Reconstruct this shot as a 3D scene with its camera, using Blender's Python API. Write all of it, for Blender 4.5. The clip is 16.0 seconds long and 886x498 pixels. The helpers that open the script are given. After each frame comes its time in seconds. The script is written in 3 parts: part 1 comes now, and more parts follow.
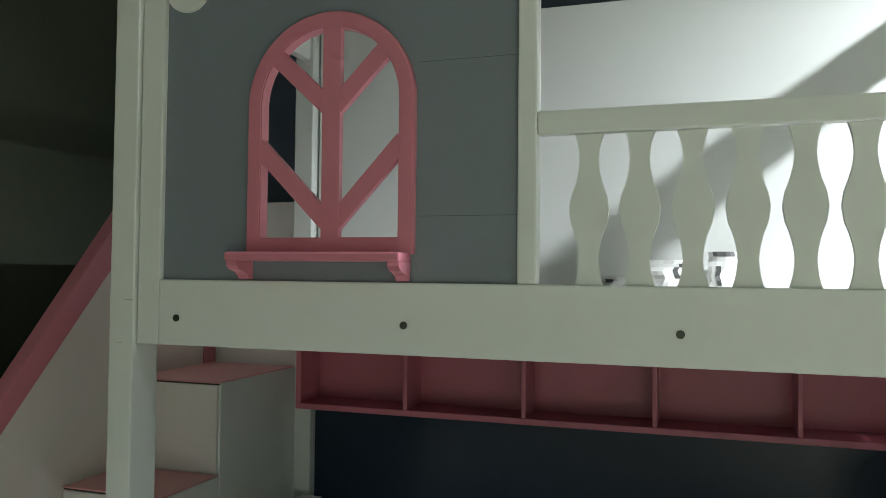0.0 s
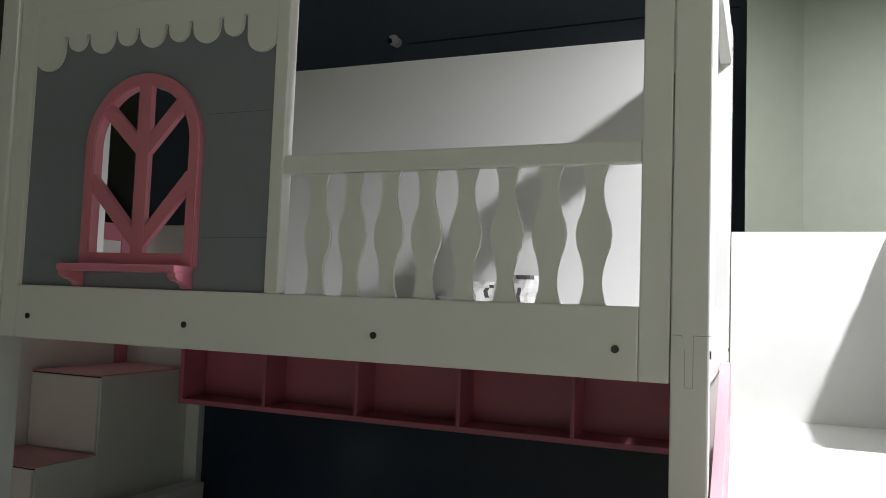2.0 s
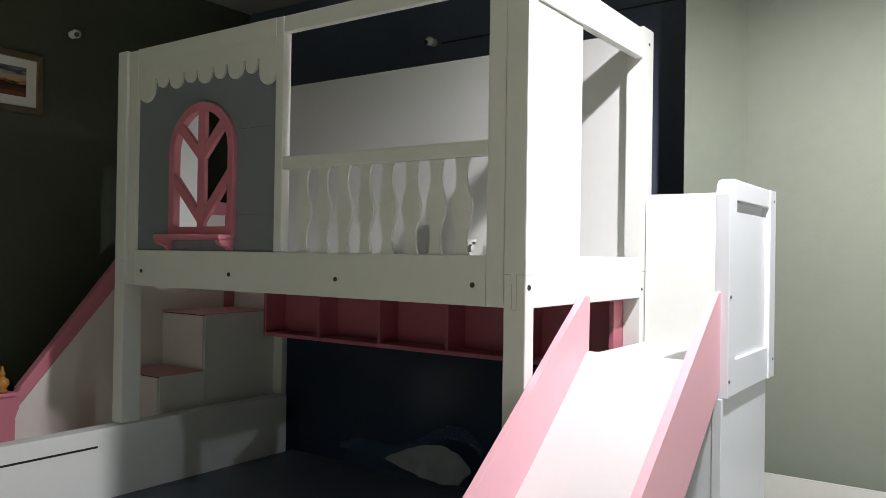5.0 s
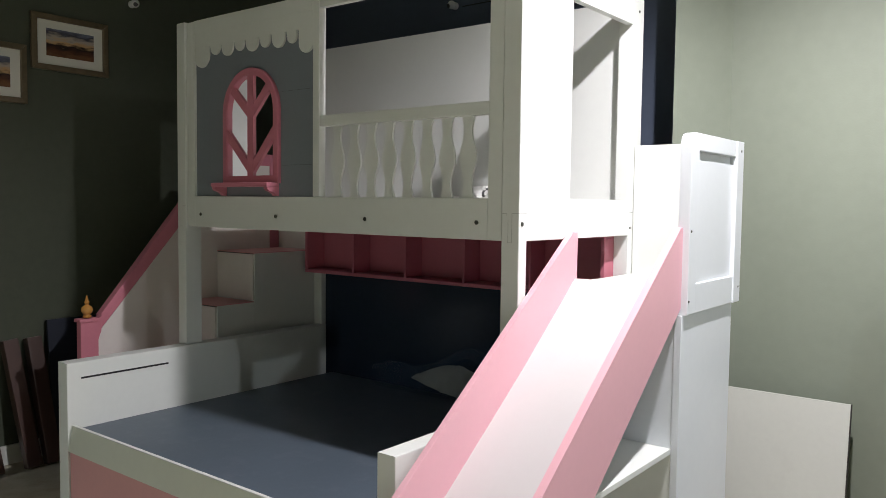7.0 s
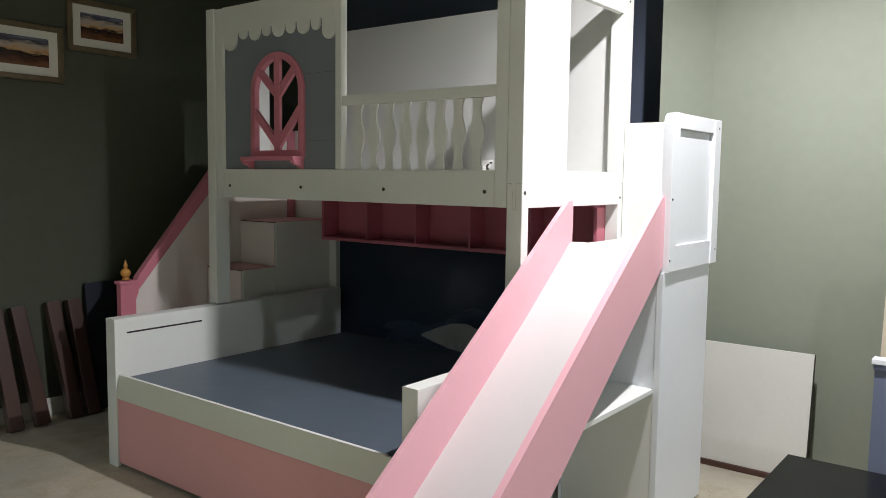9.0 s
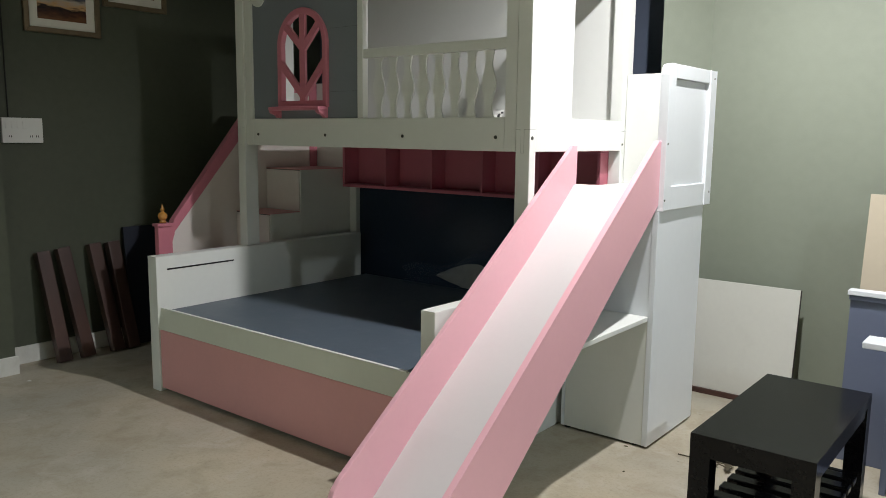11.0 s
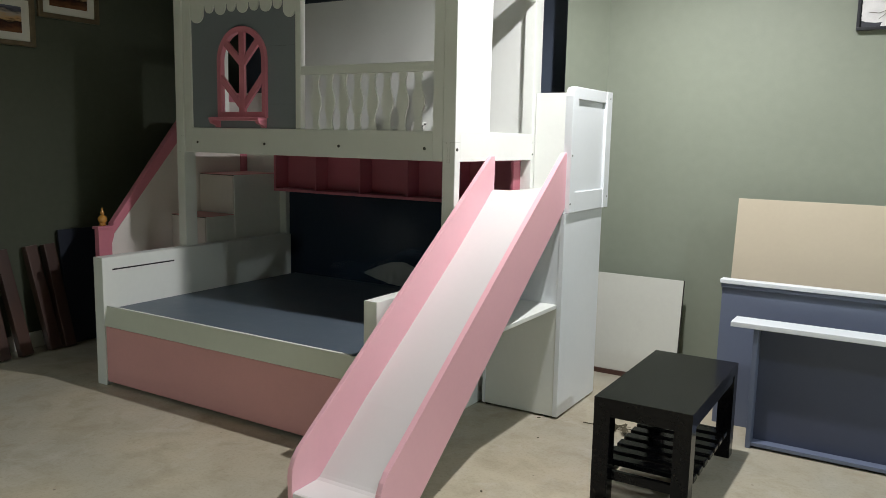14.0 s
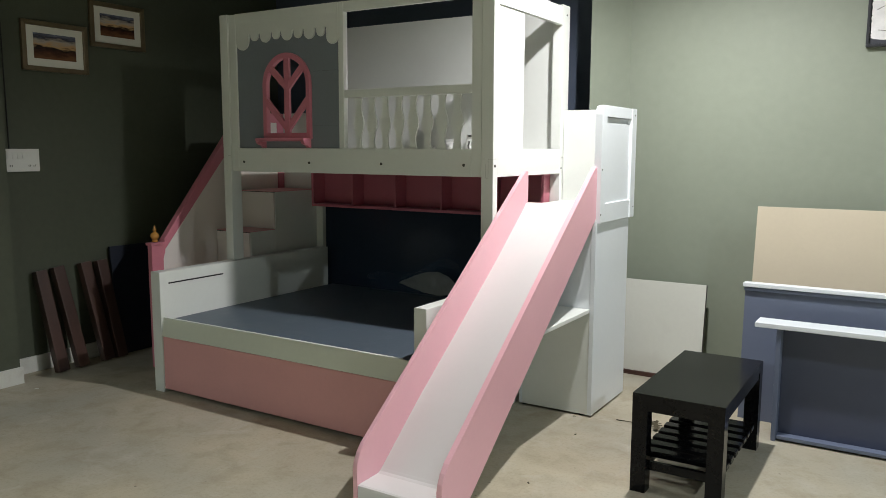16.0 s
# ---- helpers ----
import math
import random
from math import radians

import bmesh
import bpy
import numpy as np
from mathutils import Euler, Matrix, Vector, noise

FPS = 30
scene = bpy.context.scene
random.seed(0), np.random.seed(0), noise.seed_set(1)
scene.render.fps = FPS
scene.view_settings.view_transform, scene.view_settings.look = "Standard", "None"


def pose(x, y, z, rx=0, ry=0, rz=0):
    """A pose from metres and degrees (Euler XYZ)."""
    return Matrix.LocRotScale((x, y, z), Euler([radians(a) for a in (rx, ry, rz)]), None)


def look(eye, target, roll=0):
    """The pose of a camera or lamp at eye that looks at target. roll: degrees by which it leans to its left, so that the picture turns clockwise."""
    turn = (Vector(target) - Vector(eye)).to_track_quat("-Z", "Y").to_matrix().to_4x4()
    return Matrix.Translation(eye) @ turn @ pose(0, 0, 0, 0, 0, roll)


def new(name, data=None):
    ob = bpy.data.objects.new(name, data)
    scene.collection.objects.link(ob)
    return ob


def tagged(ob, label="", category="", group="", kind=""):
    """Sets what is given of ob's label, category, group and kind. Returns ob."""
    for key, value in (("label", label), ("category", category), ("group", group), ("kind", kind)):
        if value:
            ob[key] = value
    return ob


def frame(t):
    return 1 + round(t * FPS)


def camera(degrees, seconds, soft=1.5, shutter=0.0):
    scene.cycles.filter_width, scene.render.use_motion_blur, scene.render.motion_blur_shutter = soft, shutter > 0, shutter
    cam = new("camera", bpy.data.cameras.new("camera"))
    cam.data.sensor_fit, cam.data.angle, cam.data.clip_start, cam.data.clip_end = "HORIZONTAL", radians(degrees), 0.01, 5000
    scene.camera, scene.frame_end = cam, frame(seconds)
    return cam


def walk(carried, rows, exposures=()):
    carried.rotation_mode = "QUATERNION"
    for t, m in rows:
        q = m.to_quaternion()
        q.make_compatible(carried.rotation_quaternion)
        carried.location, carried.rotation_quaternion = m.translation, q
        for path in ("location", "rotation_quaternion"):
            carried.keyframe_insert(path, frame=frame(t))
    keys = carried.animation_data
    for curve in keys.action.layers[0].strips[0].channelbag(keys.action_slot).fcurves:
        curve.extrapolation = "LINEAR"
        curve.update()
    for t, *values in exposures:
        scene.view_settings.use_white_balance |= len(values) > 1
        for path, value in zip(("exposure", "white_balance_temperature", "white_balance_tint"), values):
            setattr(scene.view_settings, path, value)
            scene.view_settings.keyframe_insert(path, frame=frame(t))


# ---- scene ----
cam = camera(59.3, 16.0, soft=0.35)
PATH = [
    (0, (1.371, -1.572, 1.573), (0.741, 0.325, 1.637), 0.6),
    (0.5, (1.574, -1.541, 1.57), (0.889, 0.332, 1.719), 1.3),
    (1, (1.778, -1.595, 1.584), (1.071, 0.267, 1.766), 1.4),
    (1.5, (1.993, -1.698, 1.58), (1.252, 0.154, 1.732), 1.1),
    (2, (2.202, -1.679, 1.551), (1.438, 0.165, 1.683), 2.1),
    (2.5, (2.377, -1.641, 1.558), (1.601, 0.2, 1.662), 2.7),
    (3, (2.603, -1.655, 1.567), (1.712, 0.133, 1.646), 2.9),
    (3.5, (2.769, -1.73, 1.583), (1.764, -0.002, 1.642), 2.1),
    (3.7, (2.83, -1.789, 1.574), (1.792, -0.081, 1.626), 1.7),
    (5.8, (3.381, -2.18, 1.551), (2.213, -0.557, 1.527), 0.8),
    (6, (3.4, -2.233, 1.549), (2.243, -0.602, 1.506), 0.7),
    (6.5, (3.478, -2.306, 1.549), (2.298, -0.694, 1.462), 0.6),
    (7, (3.607, -2.378, 1.531), (2.379, -0.804, 1.414), 0.7),
    (7.5, (3.646, -2.448, 1.529), (2.406, -0.885, 1.384), 0.7),
    (8, (3.669, -2.572, 1.522), (2.459, -0.987, 1.362), 0.6),
    (10.3, (3.948, -2.874, 1.501), (2.72, -1.311, 1.283), 1.0),
    (10.5, (3.954, -2.903, 1.486), (2.726, -1.341, 1.257), 1.0),
    (11, (3.997, -3.01, 1.465), (2.766, -1.46, 1.177), 0.7),
    (11.5, (4.043, -3.074, 1.457), (2.82, -1.527, 1.123), 0.8),
    (12, (4.153, -3.106, 1.462), (2.947, -1.549, 1.115), 1.3),
    (12.5, (4.191, -3.157, 1.486), (3.027, -1.566, 1.149), 1.7),
    (13, (4.148, -3.3, 1.49), (3.046, -1.659, 1.185), 1.3),
    (13.5, (4.13, -3.418, 1.513), (3.074, -1.746, 1.214), 1.0),
    (14, (4.154, -3.477, 1.513), (3.124, -1.785, 1.233), 1.2),
    (14.5, (4.217, -3.547, 1.522), (3.184, -1.856, 1.25), 1.5),
    (15, (4.221, -3.637, 1.543), (3.201, -1.936, 1.288), 1.5),
    (15.5, (4.162, -3.746, 1.552), (3.142, -2.046, 1.287), 0.9),
    (16, (4.144, -3.814, 1.552), (3.097, -2.129, 1.297), 0.2),
]
walk(cam, [(t, look(eye, target, roll)) for t, eye, target, roll in PATH],
     exposures=[(0, 0.92, 5950, 4), (0.5, 0.88, 6000, 5), (1, 0.64, 6100, 12), (1.5, 0.33, 6150, 14), (2, 0.14, 6200, 15), (2.5, -0.03, 6250, 15), (3.5, 0.03, 6300, 15), (8, 0.25, 6350, 15), (11, 0.14, 6400, 11), (13.5, 0.0, 6400, 10), (16, 0.10, 6420, 9)])

# ---------------------------------------------------------------- light
world = bpy.data.worlds.new("world")
world.use_nodes = True
world.node_tree.nodes["Background"].inputs[0].default_value = (0.02, 0.022, 0.02, 1)
world.node_tree.nodes["Background"].inputs[1].default_value = 0.2
scene.world = world


def lamp(name, kind, m, energy, colour=(1, 0.97, 0.92), size=0.05, angle=150, blend=0.4):
    data = bpy.data.lights.new(name, kind)
    data.energy, data.color = energy, colour
    if kind == "SPOT":
        data.shadow_soft_size, data.spot_size, data.spot_blend = size, radians(angle), blend
    elif kind == "AREA":
        data.size = size
    else:
        data.shadow_soft_size = size
    ob = new(name, data)
    ob.matrix_world = m
    return ob


CEIL = 3.22
SPOT = (3.06, 0.03, 3.14)          # the showroom spot over the slide
lamp("spot_lamp", "SPOT", pose(*SPOT), 292, (1.0, 0.99, 0.985), 0.035, 163.5, 0.76)
LIGHTS = [(6.62, -0.75, 195, 164), (2.4, -4.3, 112, 100), (-0.45, -5.8, 205, 150), (3.8, -4.7, 720, 92), (5.6, -4.3, 760, 124)]    # x, y, watts, cone; the last four are fill added out of view
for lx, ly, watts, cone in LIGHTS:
    lamp("unseen_lamp", "SPOT", pose(lx, ly, 3.14), watts, (1.0, 0.95, 0.70) if lx == 2.4 else (0.84, 0.95, 1.0), 0.05, cone, 0.6)


# ---------------------------------------------------------------- materials
def material(name, colour, rough=0.5, metal=0.0, var=0.06, scale=3.0, bump=0.0, bump_scale=60.0, dirt=None, coat=0.0, spec=0.5):
    """Painted or plain surface: two scales of colour change, uneven gloss and fine relief."""
    m = bpy.data.materials.new(name)
    m.use_nodes = True
    n, l = m.node_tree.nodes, m.node_tree.links
    b = n["Principled BSDF"]
    b.inputs["Roughness"].default_value = rough
    b.inputs["Metallic"].default_value = metal
    b.inputs["Coat Weight"].default_value = coat
    b.inputs["Specular IOR Level"].default_value = spec
    tc = n.new("ShaderNodeTexCoord")
    n1 = n.new("ShaderNodeTexNoise")
    n1.inputs["Scale"].default_value, n1.inputs["Detail"].default_value = scale, 5
    n2 = n.new("ShaderNodeTexNoise")
    n2.inputs["Scale"].default_value, n2.inputs["Detail"].default_value = scale * 14, 4
    for t in (n1, n2):
        l.new(tc.outputs["Object"], t.inputs["Vector"])
    mix = n.new("ShaderNodeMix")
    mix.data_type = "RGBA"
    mix.inputs["A"].default_value = (*[max(0, c * (1 - var)) for c in colour], 1)
    mix.inputs["B"].default_value = (*[min(1, c * (1 + var)) for c in colour], 1)
    add = n.new("ShaderNodeMath")
    add.operation = "MULTIPLY_ADD"
    add.inputs[1].default_value = 0.35
    l.new(n2.outputs["Fac"], add.inputs[0])
    sub = n.new("ShaderNodeMath")
    sub.operation = "MULTIPLY"
    sub.inputs[1].default_value = 0.65
    l.new(n1.outputs["Fac"], sub.inputs[0])
    l.new(sub.outputs[0], add.inputs[2])
    ramp = n.new("ShaderNodeMapRange")
    ramp.inputs["From Min"].default_value, ramp.inputs["From Max"].default_value = 0.32, 0.68
    l.new(add.outputs[0], ramp.inputs["Value"])
    l.new(ramp.outputs[0], mix.inputs["Factor"])
    out = mix.outputs["Result"]
    if dirt:
        n3 = n.new("ShaderNodeTexNoise")
        n3.inputs["Scale"].default_value, n3.inputs["Detail"].default_value = dirt[1], 8
        n3.inputs["Roughness"].default_value = 0.7
        l.new(tc.outputs["Object"], n3.inputs["Vector"])
        r3 = n.new("ShaderNodeMapRange")
        r3.inputs["From Min"].default_value, r3.inputs["From Max"].default_value = 0.52, 0.75
        r3.inputs["To Max"].default_value = dirt[2]
        l.new(n3.outputs["Fac"], r3.inputs["Value"])
        m3 = n.new("ShaderNodeMix")
        m3.data_type = "RGBA"
        m3.inputs["B"].default_value = (*dirt[0], 1)
        l.new(out, m3.inputs["A"])
        l.new(r3.outputs[0], m3.inputs["Factor"])
        out = m3.outputs["Result"]
    l.new(out, b.inputs["Base Color"])
    rr = n.new("ShaderNodeMapRange")
    rr.inputs["To Min"].default_value, rr.inputs["To Max"].default_value = max(0.02, rough - 0.07), min(1, rough + 0.07)
    l.new(n1.outputs["Fac"], rr.inputs["Value"])
    l.new(rr.outputs[0], b.inputs["Roughness"])
    if bump:
        nb = n.new("ShaderNodeTexNoise")
        nb.inputs["Scale"].default_value, nb.inputs["Detail"].default_value = bump_scale, 3
        l.new(tc.outputs["Object"], nb.inputs["Vector"])
        bp = n.new("ShaderNodeBump")
        bp.inputs["Strength"].default_value, bp.inputs["Distance"].default_value = bump, 0.002
        l.new(nb.outputs["Fac"], bp.inputs["Height"])
        l.new(bp.outputs[0], b.inputs["Normal"])
    return m


def wood(name, dark, light, rough=0.35, stretch=(1, 1, 14), coat=0.0):
    m = material(name, light, rough, coat=coat, bump=0.15, bump_scale=40)
    n, l = m.node_tree.nodes, m.node_tree.links
    b = n["Principled BSDF"]
    tc = n.new("ShaderNodeTexCoord")
    mp = n.new("ShaderNodeMapping")
    mp.inputs["Scale"].default_value = stretch
    l.new(tc.outputs["Object"], mp.inputs["Vector"])
    g = n.new("ShaderNodeTexNoise")
    g.inputs["Scale"].default_value, g.inputs["Detail"].default_value = 6, 8
    l.new(mp.outputs[0], g.inputs["Vector"])
    cr = n.new("ShaderNodeValToRGB")
    cr.color_ramp.elements[0].position, cr.color_ramp.elements[1].position = 0.35, 0.7
    cr.color_ramp.elements[0].color, cr.color_ramp.elements[1].color = (*dark, 1), (*light, 1)
    l.new(g.outputs["Fac"], cr.inputs[0])
    l.new(cr.outputs[0], b.inputs["Base Color"])
    return m


def concrete(name):
    """Polished cement: broad grey-green and yellow-brown clouds, blotches, fine grain, small dark pits and pale scuffs."""
    m = bpy.data.materials.new(name)
    m.use_nodes = True
    n, l = m.node_tree.nodes, m.node_tree.links
    b = n["Principled BSDF"]
    tc = n.new("ShaderNodeTexCoord")

    def cloud(scale, detail, rough, distort=0.0):
        t = n.new("ShaderNodeTexNoise")
        t.inputs["Scale"].default_value, t.inputs["Detail"].default_value = scale, detail
        t.inputs["Roughness"].default_value, t.inputs["Distortion"].default_value = rough, distort
        l.new(tc.outputs["Object"], t.inputs["Vector"])
        return t.outputs["Fac"]

    def span(value, a, b2, lo=0.0, hi=1.0):
        r = n.new("ShaderNodeMapRange")
        r.inputs["From Min"].default_value, r.inputs["From Max"].default_value = a, b2
        r.inputs["To Min"].default_value, r.inputs["To Max"].default_value = lo, hi
        l.new(value, r.inputs["Value"])
        return r.outputs[0]

    def blend(a, colour, fac, kind="MIX"):
        x = n.new("ShaderNodeMix")
        x.data_type, x.blend_type = "RGBA", kind
        if isinstance(a, tuple):
            x.inputs["A"].default_value = (*a, 1)
        else:
            l.new(a, x.inputs["A"])
        x.inputs["B"].default_value = (*colour, 1)
        l.new(fac, x.inputs["Factor"])
        return x.outputs["Result"]

    broad, blot, grain = cloud(1.1, 3, 0.5), cloud(5.5, 6, 0.62, 0.4), cloud(60, 5, 0.7)
    c = blend((0.370, 0.343, 0.275), (0.445, 0.388, 0.283), span(broad, 0.36, 0.62))
    c = blend(c, (0.32, 0.27, 0.188), span(blot, 0.48, 0.70, 0.0, 0.72))
    c = blend(c, (0.51, 0.48, 0.415), span(cloud(4.2, 7, 0.66, 0.8), 0.55, 0.74, 0.0, 0.55))
    c = blend(c, (0.33, 0.20, 0.13), span(cloud(7.5, 4, 0.5), 0.64, 0.78, 0.0, 0.28))
    c = blend(c, (0.16, 0.135, 0.09), span(grain, 0.50, 0.75, 0.0, 0.32))
    v = n.new("ShaderNodeTexVoronoi")
    v.inputs["Scale"].default_value = 9
    l.new(tc.outputs["Object"], v.inputs["Vector"])
    pit = span(v.outputs["Distance"], 0.035, 0.065, 0.75, 0.0)
    gate = n.new("ShaderNodeMath")
    gate.operation = "MULTIPLY"
    l.new(pit, gate.inputs[0])
    l.new(span(cloud(2.3, 2, 0.5), 0.52, 0.6), gate.inputs[1])
    c = blend(c, (0.10, 0.085, 0.06), gate.outputs[0])
    l.new(c, b.inputs["Base Color"])
    l.new(span(blot, 0.3, 0.7, 0.42, 0.6), b.inputs["Roughness"])
    bp = n.new("ShaderNodeBump")
    bp.inputs["Strength"].default_value, bp.inputs["Distance"].default_value = 0.25, 0.002
    l.new(grain, bp.inputs["Height"])
    l.new(bp.outputs[0], b.inputs["Normal"])
    return m


# copy of the bed's white with the bunk interior's light level tuned in
BUNKWHITE = material("bunk_interior_white", (0.70, 0.705, 0.675), 0.4, var=0.02, scale=2, bump=0.04, bump_scale=110)
WHITE = material("white_paint", (0.735, 0.745, 0.705), 0.38, var=0.025, scale=2, bump=0.08, bump_scale=90)
WHITE2 = material("white_laminate", (0.76, 0.785, 0.815), 0.32, var=0.02, scale=2, bump=0.04, bump_scale=120)
SLIDE = material("slide_white", (0.65, 0.628, 0.615), 0.36, var=0.015, scale=3, bump=0.03, bump_scale=30)
CREAM = material("cream_paint", (0.71, 0.72, 0.61), 0.4, var=0.03, scale=2, bump=0.06, bump_scale=90)
PINK = material("rose_paint", (0.60, 0.205, 0.265), 0.4, var=0.04, scale=4, bump=0.06, bump_scale=80)
# rose_paint deepened: the shade inside the cubbies is put into the colour
SHADEDROSE = material("shaded_rose_paint", (0.53, 0.155, 0.205), 0.38, var=0.04, scale=4, bump=0.06, bump_scale=80)
# stair white with the pinkish light around the treads tinted into it
BOUNCEWHITE = material("pink_bounce_white", (0.76, 0.70, 0.66), 0.38, var=0.03, scale=2, bump=0.08, bump_scale=90)
PINK2 = material("pale_pink_paint", (0.78, 0.43, 0.48), 0.36, var=0.025, scale=3, bump=0.05, bump_scale=80)
TREADPINK = material("tread_pink", (0.70, 0.33, 0.33), 0.35, var=0.04, scale=4)
SALMON = material("dusty_pink_laminate", (0.72, 0.365, 0.355), 0.42, var=0.03, scale=3, bump=0.04, bump_scale=100)
GREY = material("grey_blue_paint", (0.205, 0.225, 0.255), 0.5, var=0.04, scale=4, bump=0.05, bump_scale=80)
PLYNAVY = material("slate_board", (0.088, 0.112, 0.142), 0.45, var=0.07, scale=3, bump=0.05, bump_scale=120, dirt=((0.2, 0.21, 0.24), 9, 0.25))
GLOSSNAVY = material("gloss_navy_panel", (0.022, 0.033, 0.056), 0.2, var=0.1, scale=2, spec=0.22)
NAVYWALL = material("navy_wall_paint", (0.090, 0.110, 0.156), 0.5, var=0.08, scale=2, bump=0.15, bump_scale=150)
GREEN = material("sage_wall_paint", (0.235, 0.259, 0.203), 0.6, var=0.06, scale=1.2, bump=0.22, bump_scale=130, dirt=((0.2, 0.225, 0.17), 2.5, 0.2))
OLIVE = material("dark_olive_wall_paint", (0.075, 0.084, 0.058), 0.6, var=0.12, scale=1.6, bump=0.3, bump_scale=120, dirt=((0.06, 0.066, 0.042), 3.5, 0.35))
CONCRETE = concrete("concrete_floor")
CEILPAINT = material("ceiling_paint", (0.31, 0.31, 0.30), 0.8, var=0.03, scale=2)
TRIM = material("white_trim", (0.68, 0.68, 0.64), 0.45, var=0.05, scale=4, dirt=((0.4, 0.36, 0.3), 8, 0.3))
ESPRESSO = material("espresso_lacquer", (0.005, 0.0048, 0.0055), 0.16, var=0.25, scale=6, bump=0.02, bump_scale=60, spec=0.18)
WALNUT = wood("dark_walnut", (0.042, 0.019, 0.014), (0.088, 0.043, 0.033), 0.42, (1, 1, 0.12))
WALNUT.node_tree.nodes["Principled BSDF"].inputs["Specular IOR Level"].default_value = 0.65
BROWNTIMBER = wood("brown_timber", (0.05, 0.02, 0.014), (0.09, 0.04, 0.03), 0.5)
HONEY = wood("honey_varnish", (0.40, 0.17, 0.03), (0.56, 0.27, 0.06), 0.2, (1, 1, 3), coat=0.4)
BEIGE = material("beige_board", (0.52, 0.45, 0.34), 0.5, var=0.03, scale=3, bump=0.05, bump_scale=120)
OFFBOARD = material("offwhite_board", (0.60, 0.595, 0.54), 0.45, var=0.03, scale=3, dirt=((0.45, 0.43, 0.38), 6, 0.2))
DARKSTRIP = material("dark_edge_and_gap_shade", (0.03, 0.025, 0.022), 0.6)
FINELINE = material("joint_shadow", (0.42, 0.42, 0.39), 0.7)
PANELLINE = material("panel_joint", (0.10, 0.11, 0.125), 0.7)
STEELBLUE = material("steel_blue_paint", (0.135, 0.158, 0.228), 0.45, var=0.04, scale=3, bump=0.05, bump_scale=90)
NAVYBOARD = material("navy_board", (0.012, 0.016, 0.03), 0.5, var=0.1)
DEEPBLUE = material("deep_blue_panel", (0.056, 0.066, 0.112), 0.4, var=0.06, scale=3)
STEEL = material("screw_steel", (0.10, 0.10, 0.085), 0.4, metal=1.0, var=0.2, scale=60)
BLACK = material("black_plastic", (0.012, 0.012, 0.012), 0.4)
PLASTIC = material("white_plastic", (0.80, 0.80, 0.78), 0.4, var=0.02)
GOLD = material("gilt_frame", (0.20, 0.15, 0.09), 0.32, metal=0.5, var=0.2, scale=20)
MAT = material("picture_mat", (0.80, 0.78, 0.72), 0.8, var=0.02)
PAPER = material("paper", (0.72, 0.71, 0.68), 0.7, var=0.05, scale=12, bump=0.3, bump_scale=40)
GREYINK = material("grey_ink", (0.07, 0.068, 0.066), 0.6)
PETAL = material("petal_print", (0.72, 0.70, 0.70), 0.5, var=0.12, scale=14)
STAMEN = material("brown_print", (0.075, 0.05, 0.03), 0.5)
FRAMEBLACK = material("black_frame", (0.02, 0.021, 0.026), 0.35)
CANVASDARK = material("charcoal_print", (0.028, 0.03, 0.042), 0.5, var=0.2, scale=5)
DRYLEAF = material("dry_leaf", (0.055, 0.042, 0.017), 0.7, var=0.2, scale=30)
CABLE = material("cable_black", (0.015, 0.015, 0.015), 0.5)


def film_material(name, colour, alpha):
    m = bpy.data.materials.new(name)
    m.use_nodes = True
    n, l = m.node_tree.nodes, m.node_tree.links
    b = n["Principled BSDF"]
    b.inputs["Base Color"].default_value = (*colour, 1)
    b.inputs["Roughness"].default_value = 0.12
    b.inputs["Alpha"].default_value = alpha
    nz = n.new("ShaderNodeTexNoise")
    nz.inputs["Scale"].default_value = 18
    bp = n.new("ShaderNodeBump")
    bp.inputs["Strength"].default_value = 0.6
    l.new(nz.outputs["Fac"], bp.inputs["Height"])
    l.new(bp.outputs[0], b.inputs["Normal"])
    return m


FILM = film_material("clear_film", (0.15, 0.27, 0.50), 0.19)
FAINTFILM = film_material("thin_film", (0.15, 0.25, 0.42), 0.14)
FILM2 = film_material("milky_film", (0.6, 0.61, 0.61), 0.46)


